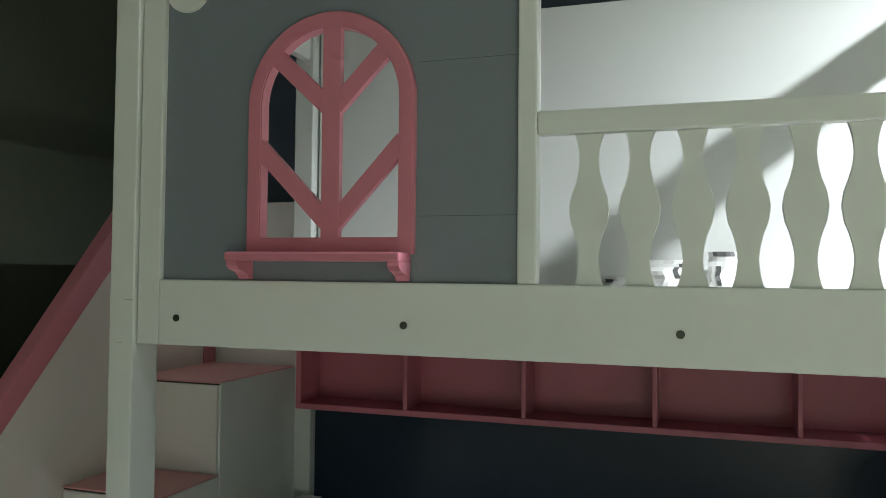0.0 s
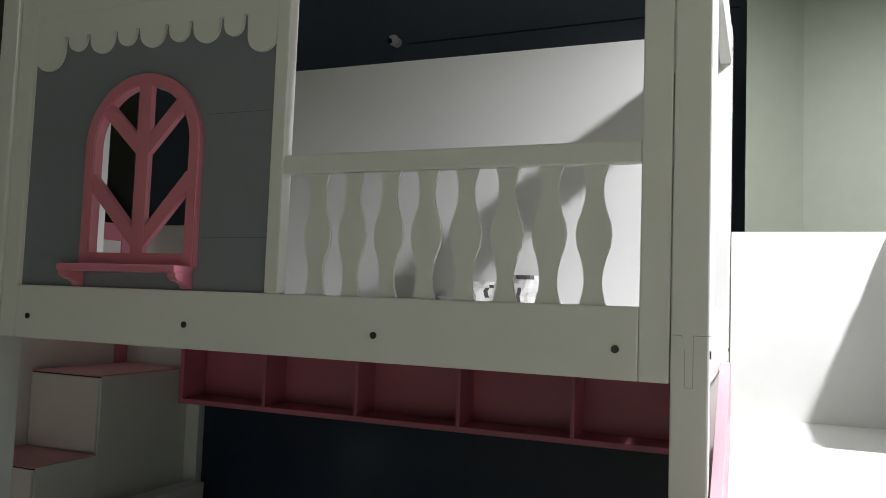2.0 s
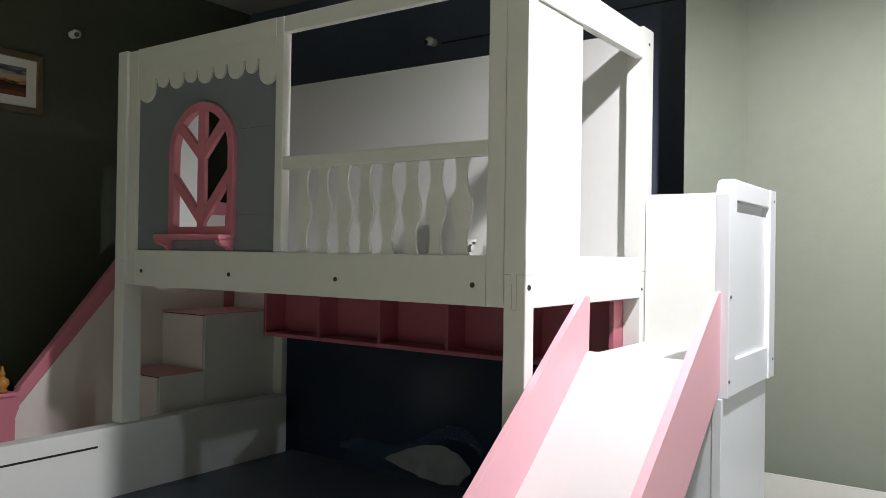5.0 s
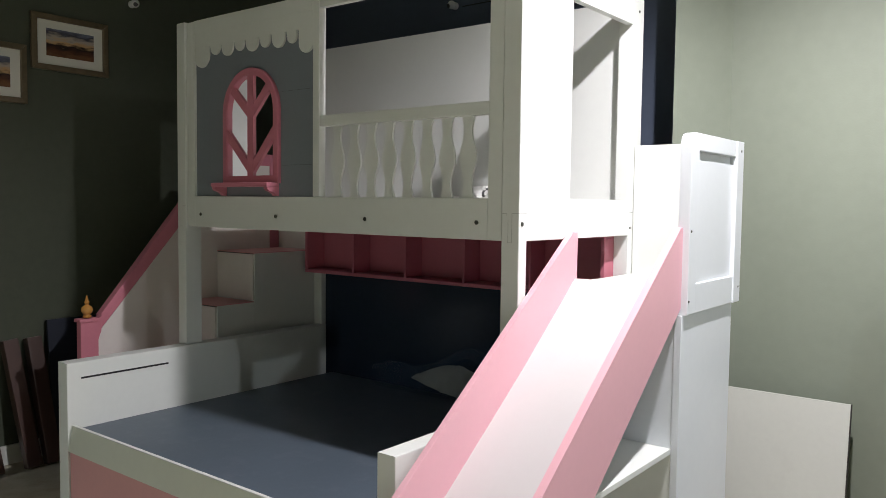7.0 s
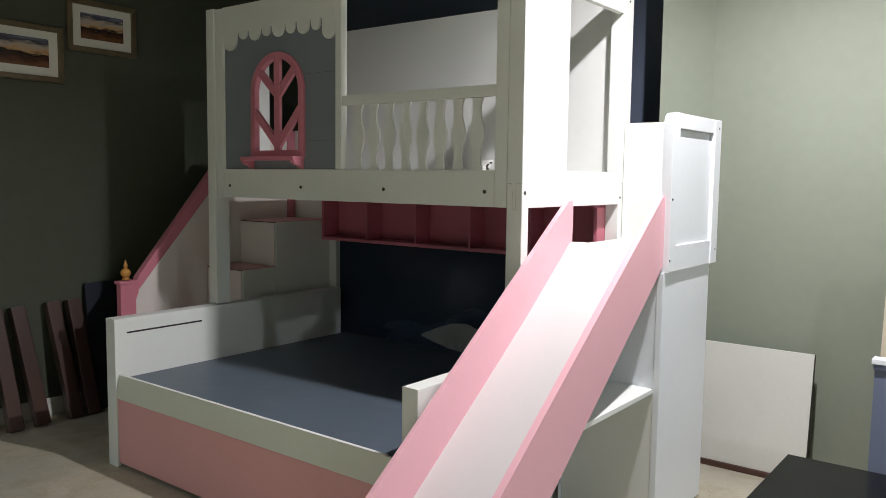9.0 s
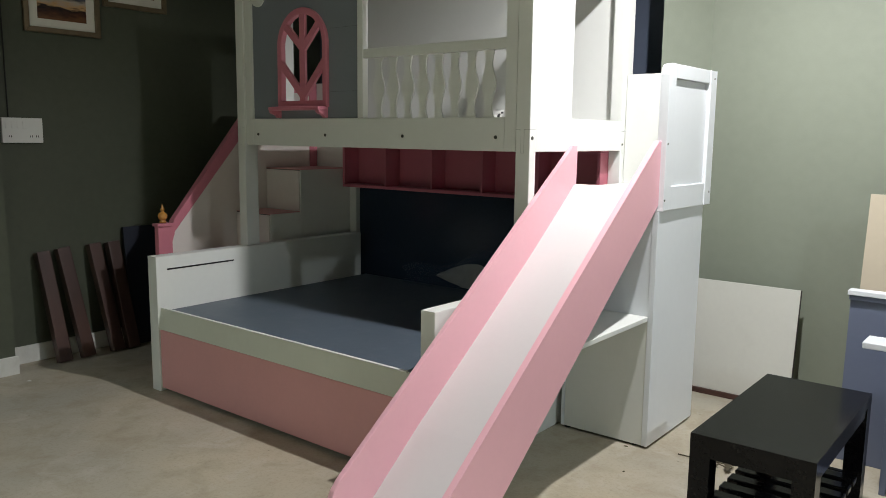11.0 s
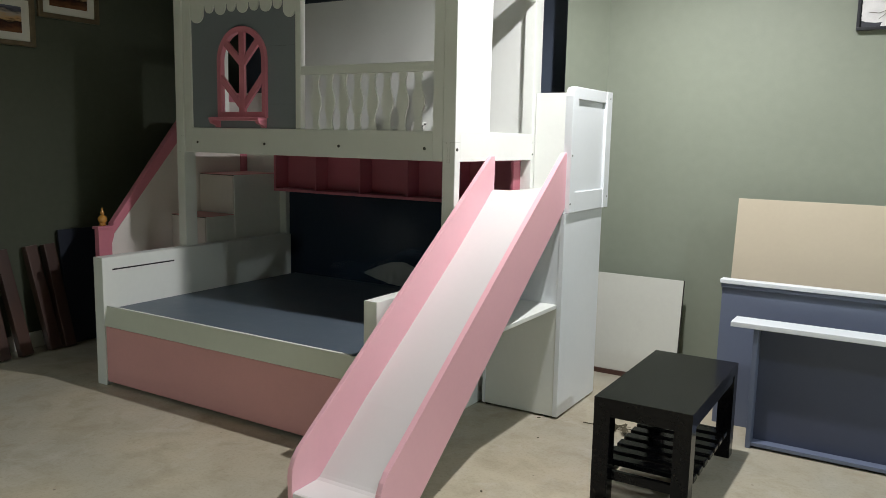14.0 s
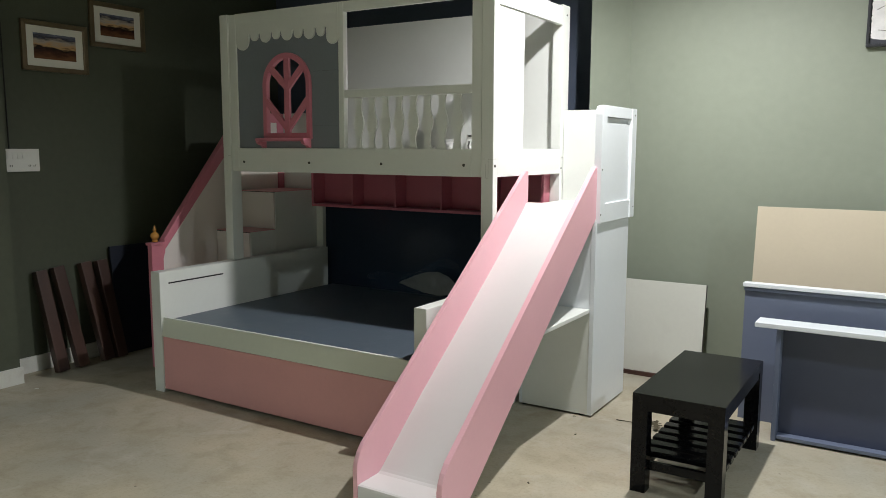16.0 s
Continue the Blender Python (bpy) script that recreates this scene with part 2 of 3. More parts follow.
def sunset_material(name, seed):
    """A printed landscape: dark blue clouds, a warm glow and a brown shore, in object space (y across, z up)."""
    m = bpy.data.materials.new(name)
    m.use_nodes = True
    n, l = m.node_tree.nodes, m.node_tree.links
    b = n["Principled BSDF"]
    b.inputs["Roughness"].default_value = 0.25
    tc = n.new("ShaderNodeTexCoord")
    sep = n.new("ShaderNodeSeparateXYZ")
    l.new(tc.outputs["Generated"], sep.inputs[0])
    mp = n.new("ShaderNodeMapping")
    mp.inputs["Scale"].default_value = (1, 2.5, 5)
    mp.inputs["Location"].default_value = (seed, seed * 2, seed)
    l.new(tc.outputs["Generated"], mp.inputs["Vector"])
    nz = n.new("ShaderNodeTexNoise")
    nz.inputs["Scale"].default_value, nz.inputs["Detail"].default_value = 1.6, 7
    l.new(mp.outputs[0], nz.inputs["Vector"])
    ma = n.new("ShaderNodeMath")
    ma.operation = "MULTIPLY_ADD"
    ma.inputs[1].default_value = 0.5
    l.new(nz.outputs["Fac"], ma.inputs[0])
    l.new(sep.outputs["Z"], ma.inputs[2])
    cr = n.new("ShaderNodeValToRGB")
    stops = [(0.0, (0.10, 0.04, 0.022)), (0.22, (0.20, 0.085, 0.04)), (0.36, (0.09, 0.036, 0.022)), (0.48, (0.022, 0.014, 0.014)),
             (0.56, (0.62, 0.38, 0.19)), (0.68, (0.50, 0.42, 0.36)), (0.80, (0.06, 0.06, 0.085)), (1.0, (0.30, 0.33, 0.44))]
    el = cr.color_ramp.elements
    el[0].position, el[0].color = stops[0][0], (*stops[0][1], 1)
    el[1].position, el[1].color = stops[-1][0], (*stops[-1][1], 1)
    for p, c in stops[1:-1]:
        el.new(p).color = (*c, 1)
    sc = n.new("ShaderNodeMath")
    sc.operation = "MULTIPLY"
    sc.inputs[1].default_value = 0.72
    l.new(ma.outputs[0], sc.inputs[0])
    l.new(sc.outputs[0], cr.inputs[0])
    l.new(cr.outputs[0], b.inputs["Base Color"])
    return m


# ---------------------------------------------------------------- mesh helpers
BASE = {}


def thing(name, origin, label, category, group="", kind=""):
    ob = new(name)
    ob.empty_display_size = 0.05
    ob.location = origin
    BASE[ob.name] = Vector(origin)
    return tagged(ob, label, category, group, kind)


def part(name, bm, mat, parent=None, label="", smooth=False):
    """One mesh object from a bmesh in world metres, under a thing or a part."""
    base = BASE[parent.name] if parent else Vector()
    bmesh.ops.recalc_face_normals(bm, faces=bm.faces)
    bmesh.ops.translate(bm, verts=bm.verts, vec=-base)
    me = bpy.data.meshes.new(name)
    bm.to_mesh(me)
    bm.free()
    me.materials.append(mat)
    if smooth:
        for p in me.polygons:
            p.use_smooth = True
    ob = new(name, me)
    if parent:
        ob.parent = parent
    BASE[ob.name] = base
    if label:
        tagged(ob, label)
    return ob


def box(x0, x1, y0, y1, z0, z1, bevel=0.003, bm=None):
    bm = bm or bmesh.new()
    r = bmesh.ops.create_cube(bm, size=1)["verts"]
    bmesh.ops.scale(bm, vec=(x1 - x0, y1 - y0, z1 - z0), verts=r)
    bmesh.ops.translate(bm, vec=((x0 + x1) / 2, (y0 + y1) / 2, (z0 + z1) / 2), verts=r)
    if bevel:
        es = list({e for v in r for e in v.link_edges})
        bmesh.ops.bevel(bm, geom=es, offset=min(bevel, 0.45 * min(x1 - x0, y1 - y0, z1 - z0)), segments=2, affect="EDGES", profile=0.6)
    return bm


def prism(pts, axis, lo, hi, bevel=0.0, bm=None):
    """A board of the outline pts (the two axes other than axis, in xyz order), from lo to hi along axis."""
    bm = bm or bmesh.new()

    def at(p, v):
        q = list(p)
        q.insert("xyz".index(axis), v)
        return q
    a = [bm.verts.new(at(p, lo)) for p in pts]
    b = [bm.verts.new(at(p, hi)) for p in pts]
    fa, fb = bm.faces.new(a), bm.faces.new(b[::-1])
    for i in range(len(pts)):
        j = (i + 1) % len(pts)
        bm.faces.new((a[i], b[i], b[j], a[j]))
    if bevel:
        es = list({e for f in (fa, fb) for e in f.edges})
        bmesh.ops.bevel(bm, geom=es, offset=bevel, segments=2, affect="EDGES", profile=0.6)
    return bm


def turned(profile, x, y, n=24, bm=None):
    """A turned piece: (radius, height) pairs round the vertical at x, y."""
    bm = bm or bmesh.new()
    rings = []
    for r, z in profile:
        rings.append([bm.verts.new((x + r * math.cos(2 * math.pi * k / n), y + r * math.sin(2 * math.pi * k / n), z)) for k in range(n)])
    for a, b in zip(rings, rings[1:]):
        for k in range(n):
            bm.faces.new((a[k], a[(k + 1) % n], b[(k + 1) % n], b[k]))
    bm.faces.new(rings[0][::-1])
    bm.faces.new(rings[-1])
    return bm


def rod(p, q, r, n=12, bm=None):
    bm = bm or bmesh.new()
    p, q = Vector(p), Vector(q)
    m = Matrix.Translation((p + q) / 2) @ (q - p).to_track_quat("Z", "Y").to_matrix().to_4x4()
    bmesh.ops.create_cone(bm, cap_ends=True, segments=n, radius1=r, radius2=r, depth=(q - p).length, matrix=m)
    return bm


def moved(bm, m):
    bmesh.ops.transform(bm, matrix=m, verts=bm.verts)
    return bm


def setting(name, bm, mat, label):
    return tagged(part(name, bm, mat), label, kind="structure")


# ---------------------------------------------------------------- the room
setting("floor", box(-2.2, 9.0, -7.0, 2.0, -0.1, 0.0, 0), CONCRETE, "mottled beige concrete floor of the showroom")
setting("ceiling", box(-2.2, 9.0, -7.0, 2.0, CEIL, CEIL + 0.1, 0), CEILPAINT, "plain painted ceiling")
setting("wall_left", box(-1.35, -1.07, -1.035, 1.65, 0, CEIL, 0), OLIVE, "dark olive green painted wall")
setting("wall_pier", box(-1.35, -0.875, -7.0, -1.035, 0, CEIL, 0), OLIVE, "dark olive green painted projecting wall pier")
setting("wall_recess", box(-1.35, 2.135, 1.65, 1.85, 0, CEIL, 0), NAVYWALL, "dark navy painted wall behind the bunk bed")
setting("wall_back", prism([(2.135, 1.315), (2.335, 1.55), (8.8, 1.55), (8.8, 1.85), (2.135, 1.85)], "z", 0, CEIL), GREEN, "sage green painted wall with a slanted corner")
setting("wall_right", box(8.6, 8.8, -7.0, 1.55, 0, CEIL, 0), GREEN, "plain sage green wall")
setting("wall_front", box(-0.875, 8.6, -6.9, -6.7, 0, CEIL, 0), GREEN, "plain sage green wall")
setting("baseboard_1", box(-1.07, -1.052, -1.035, 1.65, 0, 0.112, 0.003), TRIM, "scuffed white skirting board")
setting("baseboard_2", box(-0.875, -0.857, -6.7, -1.022, 0, 0.112, 0.003), TRIM, "scuffed white skirting board on the pier")


def downlight(x, y):
    t = thing("unseen_downlight", (x, y, CEIL), "round white ceiling downlight added out of view", "ceiling light", "ceiling lights")
    part("rim", turned([(0.085, CEIL - 0.001), (0.085, CEIL - 0.012), (0.062, CEIL - 0.016), (0.058, CEIL - 0.002)], x, y), PLASTIC, t)
    glow = bpy.data.materials.get("lamp_glow")
    if not glow:
        glow = bpy.data.materials.new("lamp_glow")
        glow.use_nodes = True
        b = glow.node_tree.nodes["Principled BSDF"]
        b.inputs["Emission Color"].default_value = (1, 0.97, 0.92, 1)
        b.inputs["Emission Strength"].default_value = 6
    part("lens", turned([(0.056, CEIL - 0.001), (0.056, CEIL - 0.006)], x, y), glow, t)


# fittings added out of view, one over each lamp and fill light
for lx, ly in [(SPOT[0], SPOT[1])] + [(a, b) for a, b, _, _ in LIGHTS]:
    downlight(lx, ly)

# ---------------------------------------------------------------- bunk bed
Z0, Z1 = 1.396, 1.553           # long rail
TOP = 2.442
BACKTOP = 2.466
bed = thing("bunk_bed", (1.05, 0.3, 0), "white and pink house-shaped bunk bed, twin over a wider bare bed", "bunk bed")

# posts
for x0, x1, y0, y1 in ((-0.010, 0.060, -0.010, 0.085), (2.024, 2.1, -0.003, 0.05), (-0.065, 0.020, 0.985, 1.036), (2.03, 2.1, 0.915, 1.026)):
    if y0 < 0.5:
        part("post", box(x0, x1, y0, y1, 0.776 if x0 < 1 else 0.762, TOP, 0.004), WHITE, bed)
    else:
        part("post", box(x0, x1, y0, y1, 0.0, 1.499, 0.003), WHITE, bed)
        part("post", box(*((x0, x1, y0, y1) if x0 > 1 else (-0.025, 0.046, 0.917, 1.036)), 1.5, BACKTOP, 0.004), WHITE, bed)
for x0, x1 in ((0.064, 0.127), (1.958, 2.0213)):
    part("stile", box(x0, x1, 0.0, 0.032, Z0, TOP - 0.004, 0.004), WHITE, bed)
part("joint_block", box(2.0214, 2.0238, 0.003, 0.030, 2.05, TOP - 0.006, 0.0005), WHITE, bed)
# keyed joints in the front posts
for xa, xb, za, zb in ((2.0518, 2.0530, 1.392, 1.470), (2.0682, 2.0696, 1.392, 1.4965), (2.0518, 2.0696, 1.3905, 1.3918), (2.0265, 2.046, 1.4965, 1.4982), (2.046, 2.0472, 1.490, 1.4982), (2.0682, 2.0995, 1.4965, 1.4982)):
    part("joint_line", box(xa, xb, -0.0036, -0.0029, za, zb, 0), FINELINE, bed)
part("joint_line", box(2.0999, 2.1006, -0.001, 0.046, 1.4965, 1.4980, 0), FINELINE, bed)
for xa, xb, za, zb in ((0.035, 0.0595, 1.5012, 1.503), (0.014, 0.030, 1.3972, 1.3984)):
    part("joint_line", box(xa, xb, -0.0106, -0.0099, za, zb, 0), FINELINE, bed)
# rails
part("side_rail", box(0.1272, 1.9578, 0.0, 0.03, Z0, Z1, 0.004), WHITE, bed)
part("side_rail", box(0.045, 2.03, 0.972, 1.0, 1.40, 1.56, 0.004), WHITE, bed)
part("end_rail", box(2.072, 2.099, 0.05, 0.915, 1.396, 1.555, 0.004), WHITE, bed)
part("end_rail", box(0.002, 0.03, 0.085, 0.9165, 1.396, 1.555, 0.004), WHITE, bed)
part("top_rail", box(1.05, 1.958, 0.004, 0.034, 2.378, TOP - 0.002, 0.004), WHITE, bed)
part("top_rail", box(0.045, 2.03, 0.972, 1.005, 2.375, BACKTOP - 0.003, 0.004), WHITE, bed)
part("top_rail", box(2.066, 2.1, 0.05, 0.915, 2.338, TOP + 0.010, 0.004), WHITE, bed)
part("top_rail", box(0.0, 0.034, 0.085, 0.9165, 2.338, TOP - 0.002, 0.004), WHITE, bed)
# end boards beside the openings
part("end_panel", box(2.068, 2.088, 0.05, 0.390, 1.5555, 2.3375, 0.002), WHITE, bed)
part("end_panel", box(0.004, 0.022, 0.085, 0.418, 1.555, 2.338, 0.002), WHITE, bed)
# back board and bed base
part("back_panel", box(0.055, 2.03, 0.955, 0.968, 1.44, BACKTOP - 0.008, 0.002), BUNKWHITE, bed, "tall plain white back board")
part("bunk_base", box(0.071, 2.029, 0.031, 0.954, 1.505, 1.53, 0.002), BUNKWHITE, bed)
# unseen dark board, added to cut light bounced onto the lower bed base
part("bounce_cut_board", box(0.071, 2.029, 0.031, 0.954, 1.485, 1.5045, 0.002), PLYNAVY, bed, "unseen dark board added under the upper bunk")
# middle post and guard rail
part("middle_post", box(1.009, 1.0495, 0.002, 0.042, Z1 + 0.0005, TOP - 0.002, 0.004), WHITE, bed)
part("guard_rail", box(1.05, 1.9575, 0.004, 0.034, 1.862, 1.911, 0.004), WHITE, bed)


def baluster(cx):
    """Flat sawn baluster with a belly and two waists."""
    prof = [(0, .030), (.03, .026), (.09, .0195), (.17, .0165), (.25, .019), (.33, .027), (.41, .0365), (.5, .0405)]
    prof = prof + [(1 - u, h) for u, h in prof[-2::-1]]
    z0, z1 = Z1 - 0.001, 1.860
    left = [(cx - h, z0 + (z1 - z0) * u) for u, h in prof]
    right = [(cx + h, z0 + (z1 - z0) * u) for u, h in prof[::-1]]
    part("baluster", prism(left + right, "y", 0.010, 0.021, 0.002), WHITE, bed)


for k in range(8):
    baluster(1.155 + 0.1002 * k)

# grey house front with the arched window
WX, WR, WI, SPRING = 0.575, 0.206, 0.1705, 1.957


def arc(r, a0, a1, n=16):
    return [(WX + r * math.cos(a0 + (a1 - a0) * k / n), SPRING + r * math.sin(a0 + (a1 - a0) * k / n)) for k in range(n + 1)]


hole = 0.19
bm = prism([(0.1275, Z1), (WX, Z1), (WX, 1.63), (WX - hole, 1.63)] + arc(hole, math.pi, math.pi / 2) + [(WX, 2.40), (0.1275, 2.40)], "y", 0.014, 0.026)
prism([(1.009, Z1), (1.009, 2.40), (WX, 2.40)] + arc(hole, math.pi / 2, 0) + [(WX + hole, 1.63), (WX, 1.63), (WX, Z1)], "y", 0.014, 0.026, bm=bm)
part("front_panel", bm, GREY, bed, "grey-blue painted front board")
for z in (1.698, 2.036):
    part("joint_line", box(0.79, 1.008, 0.0134, 0.0141, z - 0.0006, z + 0.0006, 0), PANELLINE, bed)

# scalloped awning board
slots = [0.1275, 0.255, 0.343, 0.449, 0.532, 0.638, 0.723, 0.828, 0.907, 1.009]
lows = [2.201, 2.254, 2.239, 2.253, 2.240, 2.247, 2.235, 2.245, 2.193]
pts = [(0.1275, TOP - 0.002)]
for k, low in enumerate(lows):
    a, b = slots[k] + (0.0085 if k else 0), slots[k + 1] - (0.0085 if k < 8 else 0)
    c, r = (a + b) / 2, (b - a) / 2
    top = 2.302
    if k:
        pts.append((a, top))
    for j in range(13):
        ang = math.pi + math.pi * j / 12
        pts.append((c + r * math.cos(ang), low + r * 0.95 + r * 0.95 * math.sin(ang)))
    if k < 8:
        pts.append((b, top))
pts.append((1.009, TOP - 0.002))
part("scalloped_awning", prism(pts, "y", 0.003, 0.0135, 0.0015), WHITE, bed, "white scalloped awning board")
part("top_rail", box(0.1275, 1.009, 0.0005, 0.0025, 2.372, TOP - 0.002, 0.0008), WHITE, bed)

# window: arched ring, mullion, four slanted bars, sill with two brackets
def ring(outer, inner, y0, y1, edge):
    bm = bmesh.new()
    rows = []
    for pts2, y in ((outer, y0), (inner, y0), (inner, y1), (outer, y1)):
        rows.append([bm.verts.new((p[0], y, p[1])) for p in pts2])
    n = len(outer)
    for a, b in zip(rows, rows[1:] + rows[:1]):
        for k in range(n):
            j = (k + 1) % n
            bm.faces.new((a[k], a[j], b[j], b[k]))
    bmesh.ops.recalc_face_normals(bm, faces=bm.faces)
    es = [e for e in bm.edges if abs(e.verts[0].co.y - y0) < 1e-5 and abs(e.verts[1].co.y - y0) < 1e-5 and e.calc_face_angle(0) > 1]
    bmesh.ops.bevel(bm, geom=es, offset=edge, segments=2, affect="EDGES")
    return bm


outer = [(WX - WR, 1.615), (WX - WR, 1.78)] + arc(WR, math.pi, 0, 40) + [(WX + WR, 1.78), (WX + WR, 1.615)]
inner = [(WX - WI, 1.652), (WX - WI, 1.78)] + arc(WI, math.pi, 0, 40) + [(WX + WI, 1.78), (WX + WI, 1.652)]
wf = part("window_frame", ring(outer, inner, -0.006, 0.027, 0.003), PINK, bed, "rose pink arched window frame")


def bar(p, q, w, name, y0):
    p, q = Vector(p), Vector(q)
    d = (q - p).normalized() * 0.004
    s = Vector((-d.y, d.x)).normalized() * w / 2
    p, q = p - d, q + d
    part(name, prism([(p - s)[:], (q - s)[:], (q + s)[:], (p + s)[:]], "y", y0, 0.019 + y0, 0.0015), PINK, wf)


MX = WX + 0.007
bar((MX, 1.645), (MX, 2.130), 0.044, "mullion", -0.0045)
for side in (-1, 1):
    bar((MX + side * 0.004, 1.680), (WX + side * 0.178, 1.862), 0.040, "glazing_bar", -0.0035 + 0.0005 * side)
    bar((MX + side * 0.004, 1.942), (WX + side * 0.140, 2.074), 0.040, "glazing_bar", -0.0035 + 0.0005 * side)
sill = part("window_sill", box(0.348, 0.772, -0.062, 0.0135, 1.598, 1.618, 0.005), PINK, wf)
for x in (0.364, 0.757):
    prof = [(0.0135, 1.5985), (-0.056, 1.5985), (-0.056, 1.588), (-0.045, 1.578), (-0.02, 1.574), (-0.008, 1.567), (-0.003, 1.556), (0.0135, 1.556)]
    part("bracket", prism(prof, "x", x - 0.014, x + 0.014, 0.002), PINK, wf)


def screw(p, axis, r=0.0085):
    d = Vector(axis) * 0.0022
    part("screw", rod(Vector(p) - d, Vector(p) + d, r, 14), STEEL, bed)


for x in (0.178, 0.761, 1.333, 1.910):
    screw((x, -0.0005, 1.461), (0, 1, 0))
screw((2.1005, 0.016, 1.459), (1, 0, 0))
screw((2.1005, 0.93, 1.43), (1, 0, 0), 0.006)
screw((2.1005, 0.975, 2.405), (1, 0, 0), 0.006)

# lower bed: head and foot boards, front rail, base, drawer
part("headboard", prism([(-0.652, 0.0), (0.97, 0.0), (0.97, 0.770), (-0.652, 0.775)], "x", -0.004, 0.080, 0.004), WHITE, bed, "white side board with a long routed slot")
part("slot", box(0.0799, 0.0808, -0.585, -0.13, 0.694, 0.703, 0), BLACK, bed, "dark routed slot")
part("footboard", prism([(-0.632, 0.0), (0.825, 0.0), (0.825, 0.758), (-0.632, 0.761)], "x", 1.996, 2.071, 0.004), WHITE, bed)
part("front_rail", prism([(-0.653, 0.367), (-0.6175, 0.367), (-0.6175, 0.480), (-0.630, 0.480)], "x", 0.0805, 1.9955, 0.002), CREAM, bed, "cream front rail with a face that leans back")
part("rail_edge", box(0.0815, 1.920, -0.6345, -0.6185, 0.4805, 0.4865, 0.002), WHITE, bed, "thin white edging strip")
part("bed_base", box(0.0805, 1.9955, -0.6165, 1.019, 0.433, 0.465, 0.004), PLYNAVY, bed, "bare slate-coloured bed base board")
part("drawer", box(0.0805, 1.9955, -0.643, -0.623, 0.022, 0.361, 0.004), SALMON, bed, "dusty pink trundle drawer front")
part("back_board", box(0.021, 2.029, 1.020, 1.031, 0.05, 1.12, 0.002), GLOSSNAVY, bed, "glossy navy back board")

# pink cubby shelf under the upper bunk
sh = part("cubby_shelf", box(0.045, 2.029, 0.826, 0.98, 1.105, 1.125, 0.003), SHADEDROSE, bed, "rose pink shelf with five cubbies")
part("shelf_top", box(0.045, 2.029, 0.826, 0.969, 1.380, 1.396, 0.002), SHADEDROSE, sh)
part("shelf_back", box(0.045, 2.029, 0.965, 0.979, 1.1255, 1.3795, 0.002), SHADEDROSE, sh)
for x in (0.045, 0.441, 0.837, 1.233, 1.628, 2.009):
    part("divider", box(x, x + (0.020 if x > 2 or x < 0.1 else 0.014), 0.827, 0.9645, 1.1255, 1.3795, 0.002), SHADEDROSE, sh)

# crumpled clear film lying on the base at the back
film = thing("plastic_film", (0.9, 0.93, 0.465), "crumpled clear plastic film lying on the bare bed base", "plastic film")


def ribbon(top, low, y_top, y_low, seed, name, mat):
    """A crumpled strip between two height curves over x (each a list of x, z)."""
    def h(curve, x):
        return float(np.interp(x, [p[0] for p in curve], [p[1] for p in curve]))
    bm = bmesh.new()
    U, V = 60, 8
    a, b = top[0][0], top[-1][0]
    g = []
    for i in range(U + 1):
        x = a + (b - a) * i / U
        col = []
        for j in range(V + 1):
            v = j / V
            q = noise.noise(Vector((x * 9, v * 2, seed)))
            q2 = noise.noise(Vector((x * 31, v * 3, seed + 5)))
            z = h(low, x) * (1 - v) + h(top, x) * v + 0.006 * q2 * v
            y = y_low * (1 - v) + y_top * v + 0.018 * q + 0.006 * q2
            col.append(bm.verts.new((x, min(y, 1.016), max(z, 0.4665))))
        g.append(col)
    for i in range(U):
        for j in range(V):
            bm.faces.new((g[i][j], g[i + 1][j], g[i + 1][j + 1], g[i][j + 1]))
    part(name, bm, mat, film, smooth=True)


ribbon([(0.46, 0.575), (0.60, 0.615), (0.78, 0.60), (0.92, 0.635), (1.04, 0.705), (1.16, 0.755), (1.25, 0.74), (1.34, 0.66)],
       [(0.46, 0.545), (0.60, 0.555), (0.78, 0.535), (0.92, 0.575), (1.04, 0.645), (1.16, 0.695), (1.25, 0.685), (1.34, 0.64)], 1.0, 0.972, 1.0, "fold", FILM)
ribbon([(0.80, 0.556), (0.90, 0.60), (1.02, 0.645), (1.14, 0.655), (1.24, 0.62), (1.29, 0.565)],
       [(0.80, 0.548), (0.90, 0.522), (1.02, 0.496), (1.14, 0.484), (1.24, 0.496), (1.29, 0.545)], 0.968, 0.94, 3.0, "fold", FILM2)
ribbon([(0.52, 0.56), (0.70, 0.545), (0.85, 0.525), (1.0, 0.50), (1.2, 0.485), (1.4, 0.475)],
       [(0.52, 0.468), (0.70, 0.467), (0.85, 0.467), (1.0, 0.467), (1.2, 0.467), (1.4, 0.467)], 0.985, 0.93, 7.0, "fold", FAINTFILM)

# ---------------------------------------------------------------- stairs
st = thing("storage_stairs", (-0.22, 0.3, 0), "white storage stairs with pink treads and a pink handrail", "stairs")
RISE, GO = 0.285, 0.26
for k in range(4):
    y0 = -0.265 + GO * k
    z = 0.375 + RISE * k
    lo = 0.0
    y1 = y0 + GO if k < 3 else 0.985
    part("step_box", box(-0.392, -0.045, y0 + 0.004, y1 + 0.003, lo, z - 0.005, 0.002), WHITE, st)
    # dark strip in place of the shade in the gap over the drawer
    part("gap_shade", box(-0.389, -0.048, y0 - 0.004, y0 + 0.003, z - 0.0098, z - 0.0052, 0), DARKSTRIP, st)
    part("tread", box(-0.3925, -0.047, y0 - 0.006, y1, z - 0.0048, z, 0.002), TREADPINK, st, "pink tread")
    part("drawer_front", box(-0.388, -0.051, y0 - 0.008, y0 + 0.0035, z - RISE + 0.005, z - 0.010, 0.002), BOUNCEWHITE, st, "white drawer front")
